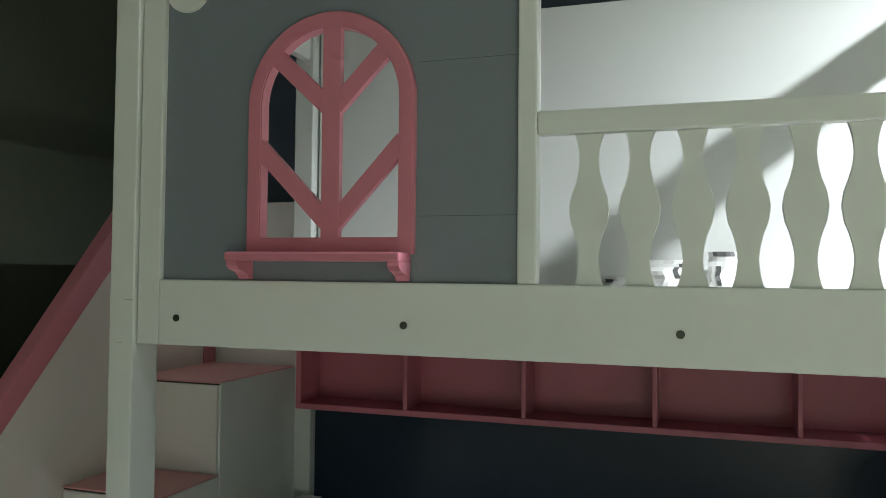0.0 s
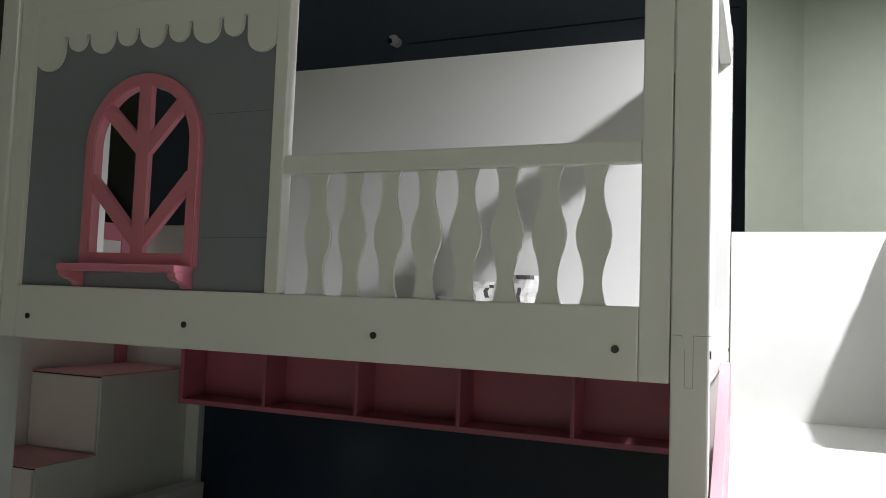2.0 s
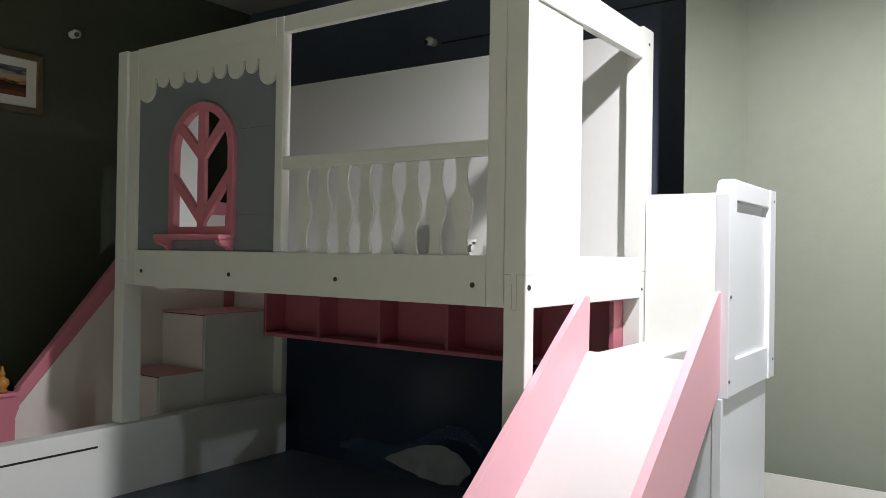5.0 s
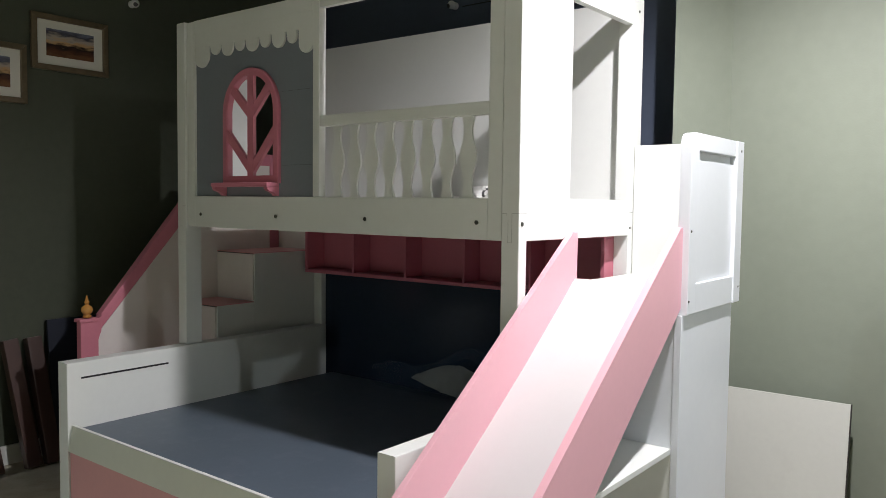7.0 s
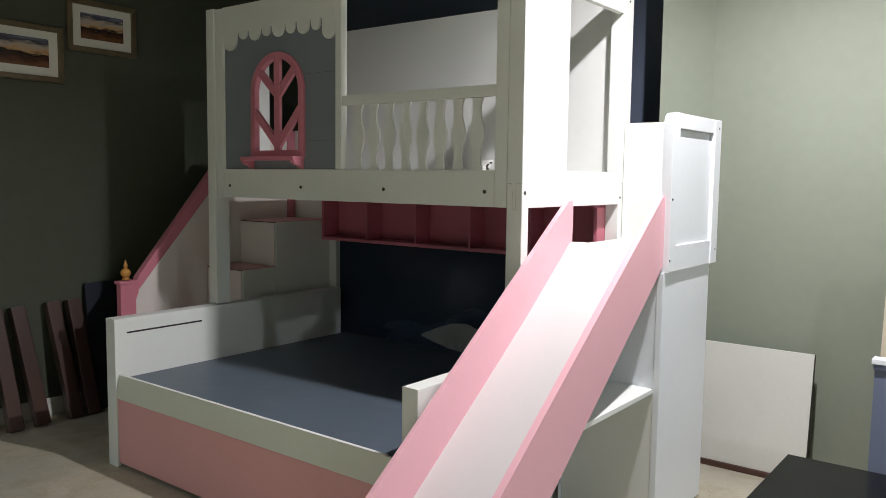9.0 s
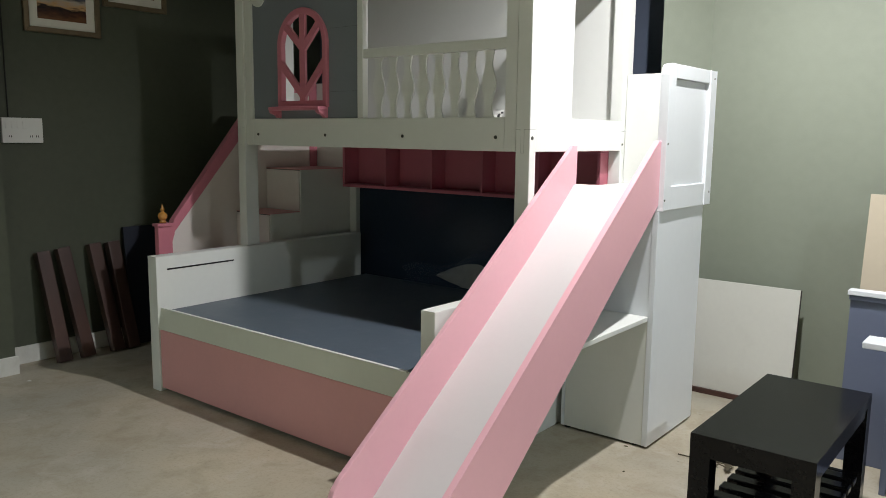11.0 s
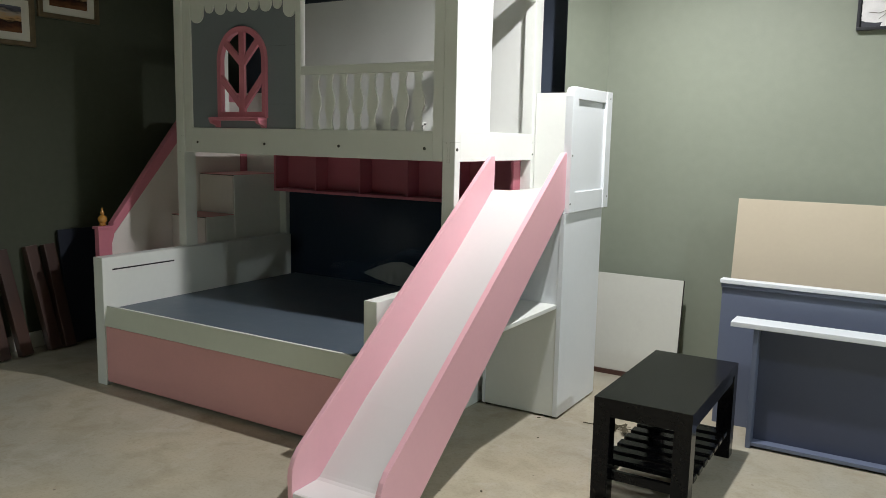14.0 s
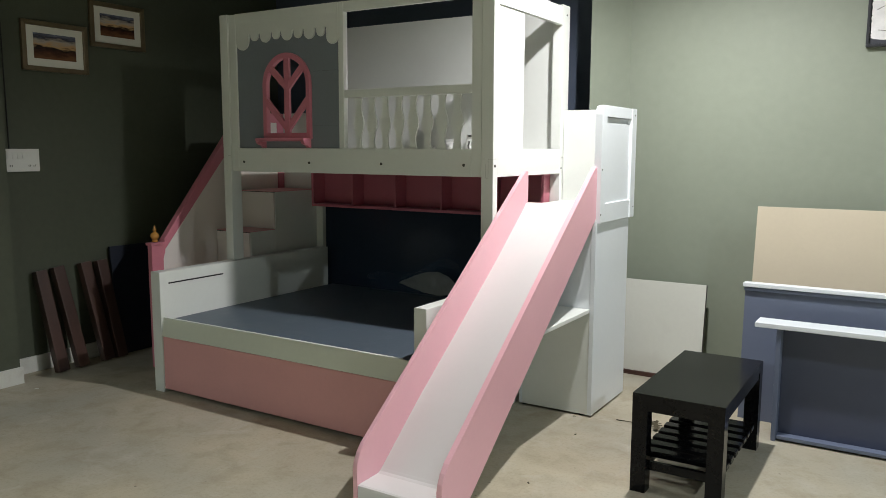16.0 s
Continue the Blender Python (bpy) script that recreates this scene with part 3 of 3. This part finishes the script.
# handrail board on the far side
x0, x1 = -0.412, -0.393
part("side_panel", prism([(-0.26, 0.02), (0.915, 0.02), (0.915, 1.76), (0.585, 1.76), (-0.26, 0.80)], "x", x0, x1, 0.002), BOUNCEWHITE, st)
part("newel", prism([(-0.356, 0.02), (-0.263, 0.02), (-0.263, 0.785), (-0.243, 0.825), (-0.235, 0.913), (-0.275, 0.884), (-0.356, 0.884)], "x", -0.412, -0.369, 0.003), PINK, st, "rose pink newel post")
part("handrail", prism([(-0.2425, 0.824), (0.588, 1.757), (0.588, 1.832), (0.532, 1.832), (-0.2345, 0.912)], "x", -0.440, x1 + 0.002, 0.004), PINK, st, "thick rose pink slanted handrail")
part("back_panel", box(-0.393, -0.055, 0.99, 1.006, 0.02, 1.834, 0.002), WHITE, st)
part("rail_cap", box(-0.420, -0.358, -0.366, -0.262, 0.884, 0.902, 0.004), PINK, st)
part("rail_post", box(-0.440, -0.390, 0.918, 0.9895, 0.02, 1.832, 0.004), PINK, st, "rose pink end post")
part("guard_rail", box(-0.440, -0.391, 0.5885, 0.9175, 1.757, 1.832, 0.004), PINK, st)
part("finial", turned([(0.01148, 0.903), (0.02132, 0.9059), (0.02214, 0.9155), (0.01476, 0.9203), (0.02132, 0.927), (0.02829, 0.9385), (0.02952, 0.95), (0.02542, 0.9616), (0.0164, 0.9692), (0.00984, 0.9731), (0.00902, 0.9788), (0.01312, 0.9836), (0.01353, 0.9884), (0.00902, 0.998), (0.00574, 1.01), (0.00451, 1.017), (0.00123, 1.024)], -0.388, -0.311), HONEY, st, "turned honey-varnished wooden finial", smooth=True)

# ---------------------------------------------------------------- slide and its tower
sl = thing("slide", (2.33, -0.5, 0), "white slide with pale pink sides beside the bunk bed", "slide")


def side_board(x0, x1, dz):
    pts = [(0.392, 1.400 + dz), (0.388, 1.424 + dz), (0.352, 1.424 + dz), (0.335, 1.411 + dz)]
    pts += [(-1.215, 0.272), (-1.245, 0.240), (-1.265, 0.200), (-1.27, 0.165), (-1.27, 0.004), (-1.10, 0.004), (0.30, 1.105), (0.388, 1.17)]
    part("side_board", prism(pts, "x", x0, x1, 0.005), PINK2, sl, "pale pink side board")


side_board(2.104, 2.128, 0.0)
side_board(2.535, 2.561, 0.03)
run = [(0.375, 1.240), (0.355, 1.229), (0.30, 1.181), (0.0, 0.942), (-0.2, 0.792), (-0.45, 0.606), (-0.8, 0.350), (-1.05, 0.150), (-1.09, 0.118), (-1.104, 0.108), (-1.122, 0.102), (-1.255, 0.100)]
prof = run + [(-1.264, 0.096), (-1.266, 0.085), (-1.266, 0.004), (-1.255, 0.004)] + [(y, z - 0.018) for y, z in run[::-1]]
part("chute", prism(prof, "x", 2.1285, 2.5345, 0.0), SLIDE, sl, "smooth white chute", smooth=False)

# the tower stands on four low pads
tw = thing("slide_tower", (2.33, 0.65, 0), "white storage tower carrying the slide platform", "cabinet")
for x in (2.13, 2.50):
    for y in (0.39, 0.86):
        part("foot", rod((x, y, 0.0), (x, y, 0.0118), 0.018, 16), BLACK, tw)
part("side_panel", box(2.543, 2.570, 0.358, 0.915, 0.012, 1.134, 0.002), WHITE2, tw)
part("inner_panel", box(2.104, 2.122, 0.358, 0.915, 0.012, 0.6185, 0.002), WHITE2, tw)
part("inner_panel", box(2.104, 2.122, 0.358, 0.915, 0.6405, 1.19, 0.002), WHITE2, tw)
part("desk_support", box(2.104, 2.122, -0.33, 0.3575, 0.30, 0.6185, 0.002), WHITE2, tw)
part("back_panel", box(2.1225, 2.5425, 0.895, 0.915, 0.012, 1.19, 0.001), WHITE2, tw)
part("front_panel", box(2.1225, 2.5425, 0.361, 0.379, 0.012, 0.618, 0.002), WHITE, tw)
part("front_panel", box(2.1225, 2.5425, 0.361, 0.379, 0.6405, 1.12, 0.002), WHITE2, tw)
part("desk_shelf", box(2.104, 2.5425, -0.34, 0.894, 0.619, 0.640, 0.002), WHITE, tw)
part("platform", box(2.104, 2.5425, 0.390, 0.954, 1.1905, 1.2215, 0.002), WHITE, tw)
part("landing_panel", box(2.104, 2.5425, 0.955, 0.973, 1.2, 1.803, 0.002), WHITE, tw)
g = part("guard_panel", prism([(0.43, 1.24), (0.875, 1.24), (0.875, 1.702), (0.43, 1.702)], "x", 2.560, 2.573, 0.001), WHITE2, tw, "white framed guard panel")
part("frame_stile", prism([(0.372, 1.136), (0.452, 1.136), (0.452, 1.799), (0.425, 1.799), (0.398, 1.793), (0.380, 1.777), (0.372, 1.75)], "x", 2.542, 2.585, 0.003), WHITE2, g)
part("frame_stile", box(2.539, 2.589, 0.872, 0.955, 1.136, 1.799, 0.003), WHITE2, g)
part("recess_plate", box(2.5425, 2.5595, 0.4525, 0.8715, 1.62, 1.7345, 0.0005), WHITE2, g)
part("frame_rail", box(2.542, 2.584, 0.4525, 0.8715, 1.136, 1.246, 0.003), WHITE2, g)
part("frame_rail", box(2.542, 2.584, 0.4525, 0.8715, 1.735, 1.799, 0.003), WHITE2, g)
for y, z in ((0.388, 1.44), (0.381, 1.185), (0.93, 1.20), (0.92, 1.76)):
    part("screw", rod((2.585, y, z), (2.5875 if y < 0.9 else 2.5905, y, z), 0.005, 10), STEEL, g)

# ---------------------------------------------------------------- things round the bed
bench = thing("shoe_bench", (3.26, 0, 0), "low black-brown lacquered bench with a slatted lower rack", "bench")
part("top", box(3.076, 3.481, -0.466, 0.418, 0.421, 0.464, 0.0007), ESPRESSO, bench)
for x in (3.0765, 3.4105):
    for y in (-0.4655, 0.3455):
        part("leg", box(x, x + 0.07, y, y + 0.072, 0.0, 0.4209, 0.0006), ESPRESSO, bench)
for y in (-0.465, 0.387):
    part("apron", box(3.1475, 3.4095, y, y + 0.03, 0.386, 0.4209, 0.0006), ESPRESSO, bench)
for x in (3.081, 3.447):
    part("apron", box(x, x + 0.03, -0.3785, 0.3445, 0.386, 0.4209, 0.0006), ESPRESSO, bench)
for y in (-0.416, 0.356):
    part("rack_rail", box(3.1475, 3.4095, y, y + 0.022, 0.095, 0.135, 0.0015), ESPRESSO, bench)
for x in (3.11, 3.42):
    part("rack_rail", box(x, x + 0.026, -0.3785, 0.3445, 0.095, 0.130, 0.0015), ESPRESSO, bench)
for k in range(7):
    y = -0.345 + 0.0955 * k
    part("slat", box(3.082, 3.474, y, y + 0.062, 0.1305, 0.158, 0.006), ESPRESSO, bench)


def leaning(x0, x1, h, t, y_foot, y_top, z0=0.0):
    """A board that leans back: foot line at y_foot, top at y_top."""
    ang = math.degrees(math.asin((y_top - y_foot) / h))
    return moved(box(x0, x1, 0, t, 0, h, 0.0015), pose(0, y_foot, z0, -ang)), ang


bm, ang = leaning(2.20, 2.942, 0.632, 0.012, 1.362, 1.440, 0.031)
b = tagged(part("white_board", bm, OFFBOARD), "off-white laminated board leaning against the wall", "board")
bm = moved(box(2.942, 2.946, 0.0, 0.014, 0.0, 0.632, 0.0005), pose(0, 1.362, 0.031, -ang))
BASE[b.name] = Vector()
part("edge", bm, DARKSTRIP, b, "dark board edge")
tagged(part("timber_strip", box(2.18, 2.955, 1.352, 1.397, 0.0, 0.03, 0.003), BROWNTIMBER), "dark brown timber strip on the floor under the board", "timber strip")

bm, ang = leaning(3.250, 4.46, 1.215, 0.014, 1.19, 1.36)
tagged(part("beige_board", bm, BEIGE), "plain beige board leaning behind the blue headboards", "board")

hb = thing("tall_headboard", (3.9, 0.85, 0), "steel-blue bed headboard with a white top edge, set aside", "headboard")
bm, ang = leaning(3.290, 4.50, 0.774, 0.03, 0.835, 0.868)
part("panel", bm, STEELBLUE, hb)
part("top_edge", box(3.280, 4.51, 0.845, 0.915, 0.774, 0.796, 0.003), WHITE2, hb, "white top edge")
part("bead", box(3.286, 4.505, 0.852, 0.866, 0.752, 0.7735, 0.003), STEELBLUE, hb)

h2 = thing("low_headboard", (3.95, 0.6, 0), "blue bed headboard with a white shelf along its top", "headboard")
part("stile", box(3.518, 3.542, 0.540, 0.625, 0.0, 0.615, 0.003), STEELBLUE, h2)
part("stile", box(4.55, 4.60, 0.535, 0.625, 0.0, 0.615, 0.003), STEELBLUE, h2)
part("panel", box(3.5425, 4.5495, 0.61, 0.625, 0.0, 0.615, 0.001), DEEPBLUE, h2, "dark blue recessed panel")
part("bottom_rail", box(3.5425, 4.5495, 0.548, 0.6095, 0.012, 0.032, 0.003), STEELBLUE, h2)
part("white_shelf", box(3.410, 4.70, 0.525, 0.676, 0.6155, 0.641, 0.003), WHITE2, h2, "white shelf board")

# dark boards leaning on the left wall
for top_y, foot_y, h in ((-0.818, -0.772, 0.715), (-0.688, -0.618, 0.728), (-0.478, -0.415, 0.735), (-0.348, -0.305, 0.735)):
    foot, head = Vector((-0.86, foot_y, 0.0)), Vector((-0.995, top_y, 0.70))
    up = (head - foot).normalized()
    side = Vector((0, 1, 0)) - up * up.y
    side.normalize()
    out = side.cross(up)
    m = Matrix((out, side, up)).transposed().to_4x4()
    bm = moved(box(-0.06, 0.0, 0, 0.083, 0, h, 0.006), Matrix.Translation(foot) @ m)
    bmesh.ops.translate(bm, verts=bm.verts, vec=(0, 0, -min(v.co.z for v in bm.verts)))
    tagged(part("furniture_post", bm, WALNUT), "dark walnut square furniture post leaning against the wall", "post", "leaning posts")
bm = moved(box(0, 0.02, 0, 1.15, 0, 0.82, 0.002), pose(-0.965, -0.220, 0, 0, -6.0, 0))
bmesh.ops.translate(bm, verts=bm.verts, vec=(0, 0, -min(v.co.z for v in bm.verts)))
tagged(part("navy_board", bm, NAVYBOARD), "dark navy board leaning against the wall behind the stairs", "board")


# ---------------------------------------------------------------- on the walls
def picture(y0, y1, z0, z1, seed):
    x = -1.069
    t = thing("framed_picture", (x, (y0 + y1) / 2, z0), "gilt-framed landscape print with a white mat on the wall", "picture", "framed landscape prints")
    w = 0.033
    ring4 = [(y0, z0), (y1, z0), (y1, z1), (y0, z1)]
    inside = [(y0 + w, z0 + w), (y1 - w, z0 + w), (y1 - w, z1 - w), (y0 + w, z1 - w)]
    for k in range(4):
        q = (k + 1) % 4
        part("frame", prism([ring4[k], ring4[q], inside[q], inside[k]], "x", x, x + 0.026, 0.004), GOLD, t)
    part("mat", box(x, x + 0.010, y0 + w, y1 - w, z0 + w, z1 - w, 0), MAT, t)
    part("print", box(x + 0.0105, x + 0.012, y0 + 0.088, y1 - 0.088, z0 + 0.085, z1 - 0.080, 0), sunset_material("landscape_print", seed), t, "sunset over a dark shore")


picture(-0.785, -0.300, 2.070, 2.405, 1.3)
picture(-0.272, 0.190, 2.282, 2.605, 4.1)

sw = thing("switch_panel", (-1.069, -0.78, 1.39), "white electrical switch panel on the wall", "switch panel")
part("plate", box(-1.069, -1.045, -0.955, -0.712, 1.390, 1.543, 0.004), PLASTIC, sw)
for k in range(4):
    part("switch", box(-1.0448, -1.040, -0.935 + 0.034 * k, -0.907 + 0.034 * k, 1.478, 1.522, 0.001), PLASTIC, sw)
for y in (-0.785, -0.91, -0.75):
    part("socket", rod((-1.0448, y, 1.43), (-1.042, y, 1.43), 0.014, 16), PLASTIC, sw)
    for dy in (-0.006, 0.006):
        part("socket_hole", box(-1.0421, -1.0412, y + dy - 0.002, y + dy + 0.002, 1.424, 1.436, 0), BLACK, sw)
tagged(part("wall_cable", rod((-1.066, -0.905, 1.543), (-1.066, -0.915, 3.2), 0.004, 8), CABLE), "thin black cable running up from the switch panel", "cable")


def wall_camera(p, facing):
    p, f = Vector(p), Vector(facing).normalized()
    t = thing("security_camera", p, "small white security camera on the wall", "security camera", "security cameras")
    part("mount", rod(p, p + f * 0.026, 0.023, 20), PLASTIC, t)
    bm = bmesh.new()
    c = p + f * 0.045
    bmesh.ops.create_uvsphere(bm, u_segments=20, v_segments=14, radius=0.026, matrix=Matrix.Translation(c))
    part("housing", bm, PLASTIC, t, smooth=True)
    d = (f + Vector((-0.5, -0.1, -0.45))).normalized() if abs(f.y) > 0.5 else (f + Vector((0, -0.5, -0.5))).normalized()
    part("lens", rod(c + d * 0.0215, c + d * 0.028, 0.0135, 20), BLACK, t)


wall_camera((0.545, 1.649, 2.79), (0, -1, 0))
wall_camera((-1.069, 0.36, 2.77), (1, 0, 0))
tagged(part("camera_cable", rod((0.60, 1.646, 2.78), (2.1, 1.646, 2.795), 0.004, 8), CABLE), "thin black cable along the navy wall", "cable")

# flower picture
fp = thing("flower_picture", (4.15, 1.5490, 2.158), "black-framed print of a large white flower", "picture")
FX0, FX1, FZ0, FZ1, FW = 3.772, 4.55, 2.158, 2.95, 0.016
for a in ((FX0, FX1, FZ0, FZ0 + FW), (FX0, FX1, FZ1 - FW, FZ1), (FX0, FX0 + FW, FZ0 + FW + 0.0005, FZ1 - FW - 0.0005), (FX1 - FW, FX1, FZ0 + FW + 0.0005, FZ1 - FW - 0.0005)):
    part("frame", box(a[0], a[1], 1.5110, 1.5490, a[2], a[3], 0.002), FRAMEBLACK, fp)
part("print", box(FX0 + FW, FX1 - FW, 1.5270, 1.5450, FZ0 + FW, FZ1 - FW, 0), CANVASDARK, fp, "charcoal print with a white flower")
CX, CZ = 3.985, 2.312
for k, (turn, away, size) in enumerate(((168, 0.19, 0.21), (292, 0.19, 0.20), (345, 0.22, 0.22), (30, 0.27, 0.26), (75, 0.30, 0.28), (118, 0.29, 0.27))):
    a = math.radians(turn)
    bm = bmesh.new()
    pts = []
    for j in range(56):
        u = 2 * math.pi * j / 56
        r = size * (1 + 0.07 * math.sin(3 * u + k) + 0.05 * math.sin(7 * u + 2 * k) + 0.03 * math.sin(15 * u + k) + 0.02 * math.sin(23 * u))
        px, pz = r * math.cos(u) + away, r * math.sin(u) * 0.72
        x, z = CX + px * math.cos(a) - pz * math.sin(a), CZ + px * math.sin(a) + pz * math.cos(a)
        pts.append((min(max(x, FX0 + FW + 0.006 + 0.004 * math.sin(9 * j)), FX1 - FW - 0.002), min(max(z, FZ0 + FW + 0.002), FZ1 - FW - 0.002)))
    part("petal", prism(pts, "y", 1.5255 - 0.0008 * k, 1.5262 - 0.0008 * k), PETAL, fp, "white petal")
# brown heart and thin veins
part("flower_heart", prism([(3.925, 2.262), (3.945, 2.300), (3.99, 2.330), (4.05, 2.335), (4.06, 2.285), (3.99, 2.272)], "y", 1.5195, 1.5205), STAMEN, fp, "brown flower heart")
for p, q in (((3.93, 2.266), (3.88, 2.246)), ((3.88, 2.246), (3.83, 2.254)), ((3.93, 2.264), (3.905, 2.235)), ((3.905, 2.235), (3.88, 2.216)), ((3.96, 2.325), (3.94, 2.40)), ((3.82, 2.37), (3.86, 2.39)), ((4.04, 2.345), (4.10, 2.48)), ((4.07, 2.305), (4.20, 2.37))):
    part("vein", rod((p[0], 1.5204, p[1]), (q[0], 1.5204, q[1]), 0.0013, 6), STAMEN, fp)


# leaflets on the upper bunk
def leaflet(x, y, z, w, h, lean, seed, prints):
    """A crumpled sheet that stands half up; prints are cells (column, row, columns, rows) of its 8 x 8 grid."""
    t = thing("leaflet", (x, y, z), "crumpled printed paper leaflet lying on the upper bunk", "paper", "leaflets")
    bm = bmesh.new()
    g = []
    for i in range(9):
        col = []
        for j in range(9):
            u, v = i / 8, j / 8
            d = 0.012 * noise.noise(Vector((u * 3 + seed, v * 3, seed))) + 0.010 * math.sin(u * 4 + seed)
            col.append(bm.verts.new((x + (u - 0.5) * w + 0.012 * noise.noise(Vector((v * 4, seed, 0))), y + d + v * h * math.sin(lean), z + 0.012 + v * h * math.cos(lean) + 0.01 * abs(d))))
        g.append(col)
    for i in range(8):
        for j in range(8):
            bm.faces.new((g[i][j], g[i + 1][j], g[i + 1][j + 1], g[i][j + 1]))
    lo = min(v.co.z for v in bm.verts)
    bmesh.ops.translate(bm, verts=bm.verts, vec=(0, 0, z - lo + 0.0005))
    cells = [[v.co.copy() for v in c] for c in g]
    part("sheet", bm, PAPER, t)
    for i0, j0, n1, n2 in prints:
        bm = bmesh.new()
        for i in range(i0, i0 + n1):
            for j in range(j0, j0 + n2):
                q = [cells[i][j], cells[i + 1][j], cells[i + 1][j + 1], cells[i][j + 1]]
                bm.faces.new([bm.verts.new(p + Vector((0, -0.0016, 0.0008))) for p in q])
        part("print_block", bm, GREYINK, t)


leaflet(1.094, 0.892, 1.5305, 0.10, 0.055, 0.75, 1, ((1, 4, 1, 2), (3, 4, 2, 2)))
leaflet(1.262, 0.90, 1.5305, 0.12, 0.10, 0.40, 2, ((6, 3, 1, 3), (7, 6, 1, 1)))
leaflet(1.440, 0.905, 1.5305, 0.10, 0.12, 0.22, 3, ((1, 7, 5, 1), (2, 1, 1, 4)))

# dry twig on the floor by the bench
tg = thing("twig", (2.85, 0.39, 0), "dry brown twig with small leaves on the floor", "twig")
bm = rod((2.71, 0.400, 0.004), (2.82, 0.395, 0.009), 0.003, 6)
rod((2.82, 0.395, 0.009), (2.97, 0.420, 0.012), 0.0026, 6, bm)
rod((2.86, 0.402, 0.010), (2.93, 0.46, 0.02), 0.002, 6, bm)
rod((2.88, 0.405, 0.010), (2.955, 0.36, 0.016), 0.0018, 6, bm)
part("stem", bm, DRYLEAF, tg)
rng = random.Random(5)
for k in range(16):
    x, y = 2.84 + 0.15 * rng.random(), 0.345 + 0.12 * rng.random()
    a, s = rng.random() * 360, 0.013 + 0.012 * rng.random()
    shape = [(1.6 * s, 0), (0.9 * s, 0.38 * s), (0.1 * s, 0.5 * s), (-s, 0), (0.1 * s, -0.5 * s), (0.9 * s, -0.38 * s)]
    part("leaf", moved(prism(shape, "z", 0, 0.0008), Matrix.Translation((x, y, 0.006 + 0.026 * rng.random())) @ pose(0, 0, 0, 25 * rng.random(), 25 * rng.random(), a)), DRYLEAF, tg)


# small litter on the floor
def scrap(x, y, size, turn, mat, label):
    shape = [(size, 0), (0.3 * size, 0.5 * size), (-0.8 * size, 0.35 * size), (-size, -0.3 * size), (0.2 * size, -0.45 * size)]
    bm = moved(prism(shape, "z", 0, 0.003, 0.0008), pose(x, y, 0.0, 0, 0, turn))
    tagged(part("scrap", bm, mat), label, "scrap", "floor litter")


scrap(2.478, 0.333, 0.010, 20, DRYLEAF, "small brown scrap lying on the concrete floor")
scrap(2.597, 0.062, 0.008, 70, DRYLEAF, "small brown scrap lying on the concrete floor")
scrap(2.650, -0.644, 0.010, 130, DRYLEAF, "small brown scrap lying on the concrete floor")
scrap(-0.670, -1.050, 0.014, 40, PAPER, "small pale paper scrap lying on the concrete floor")
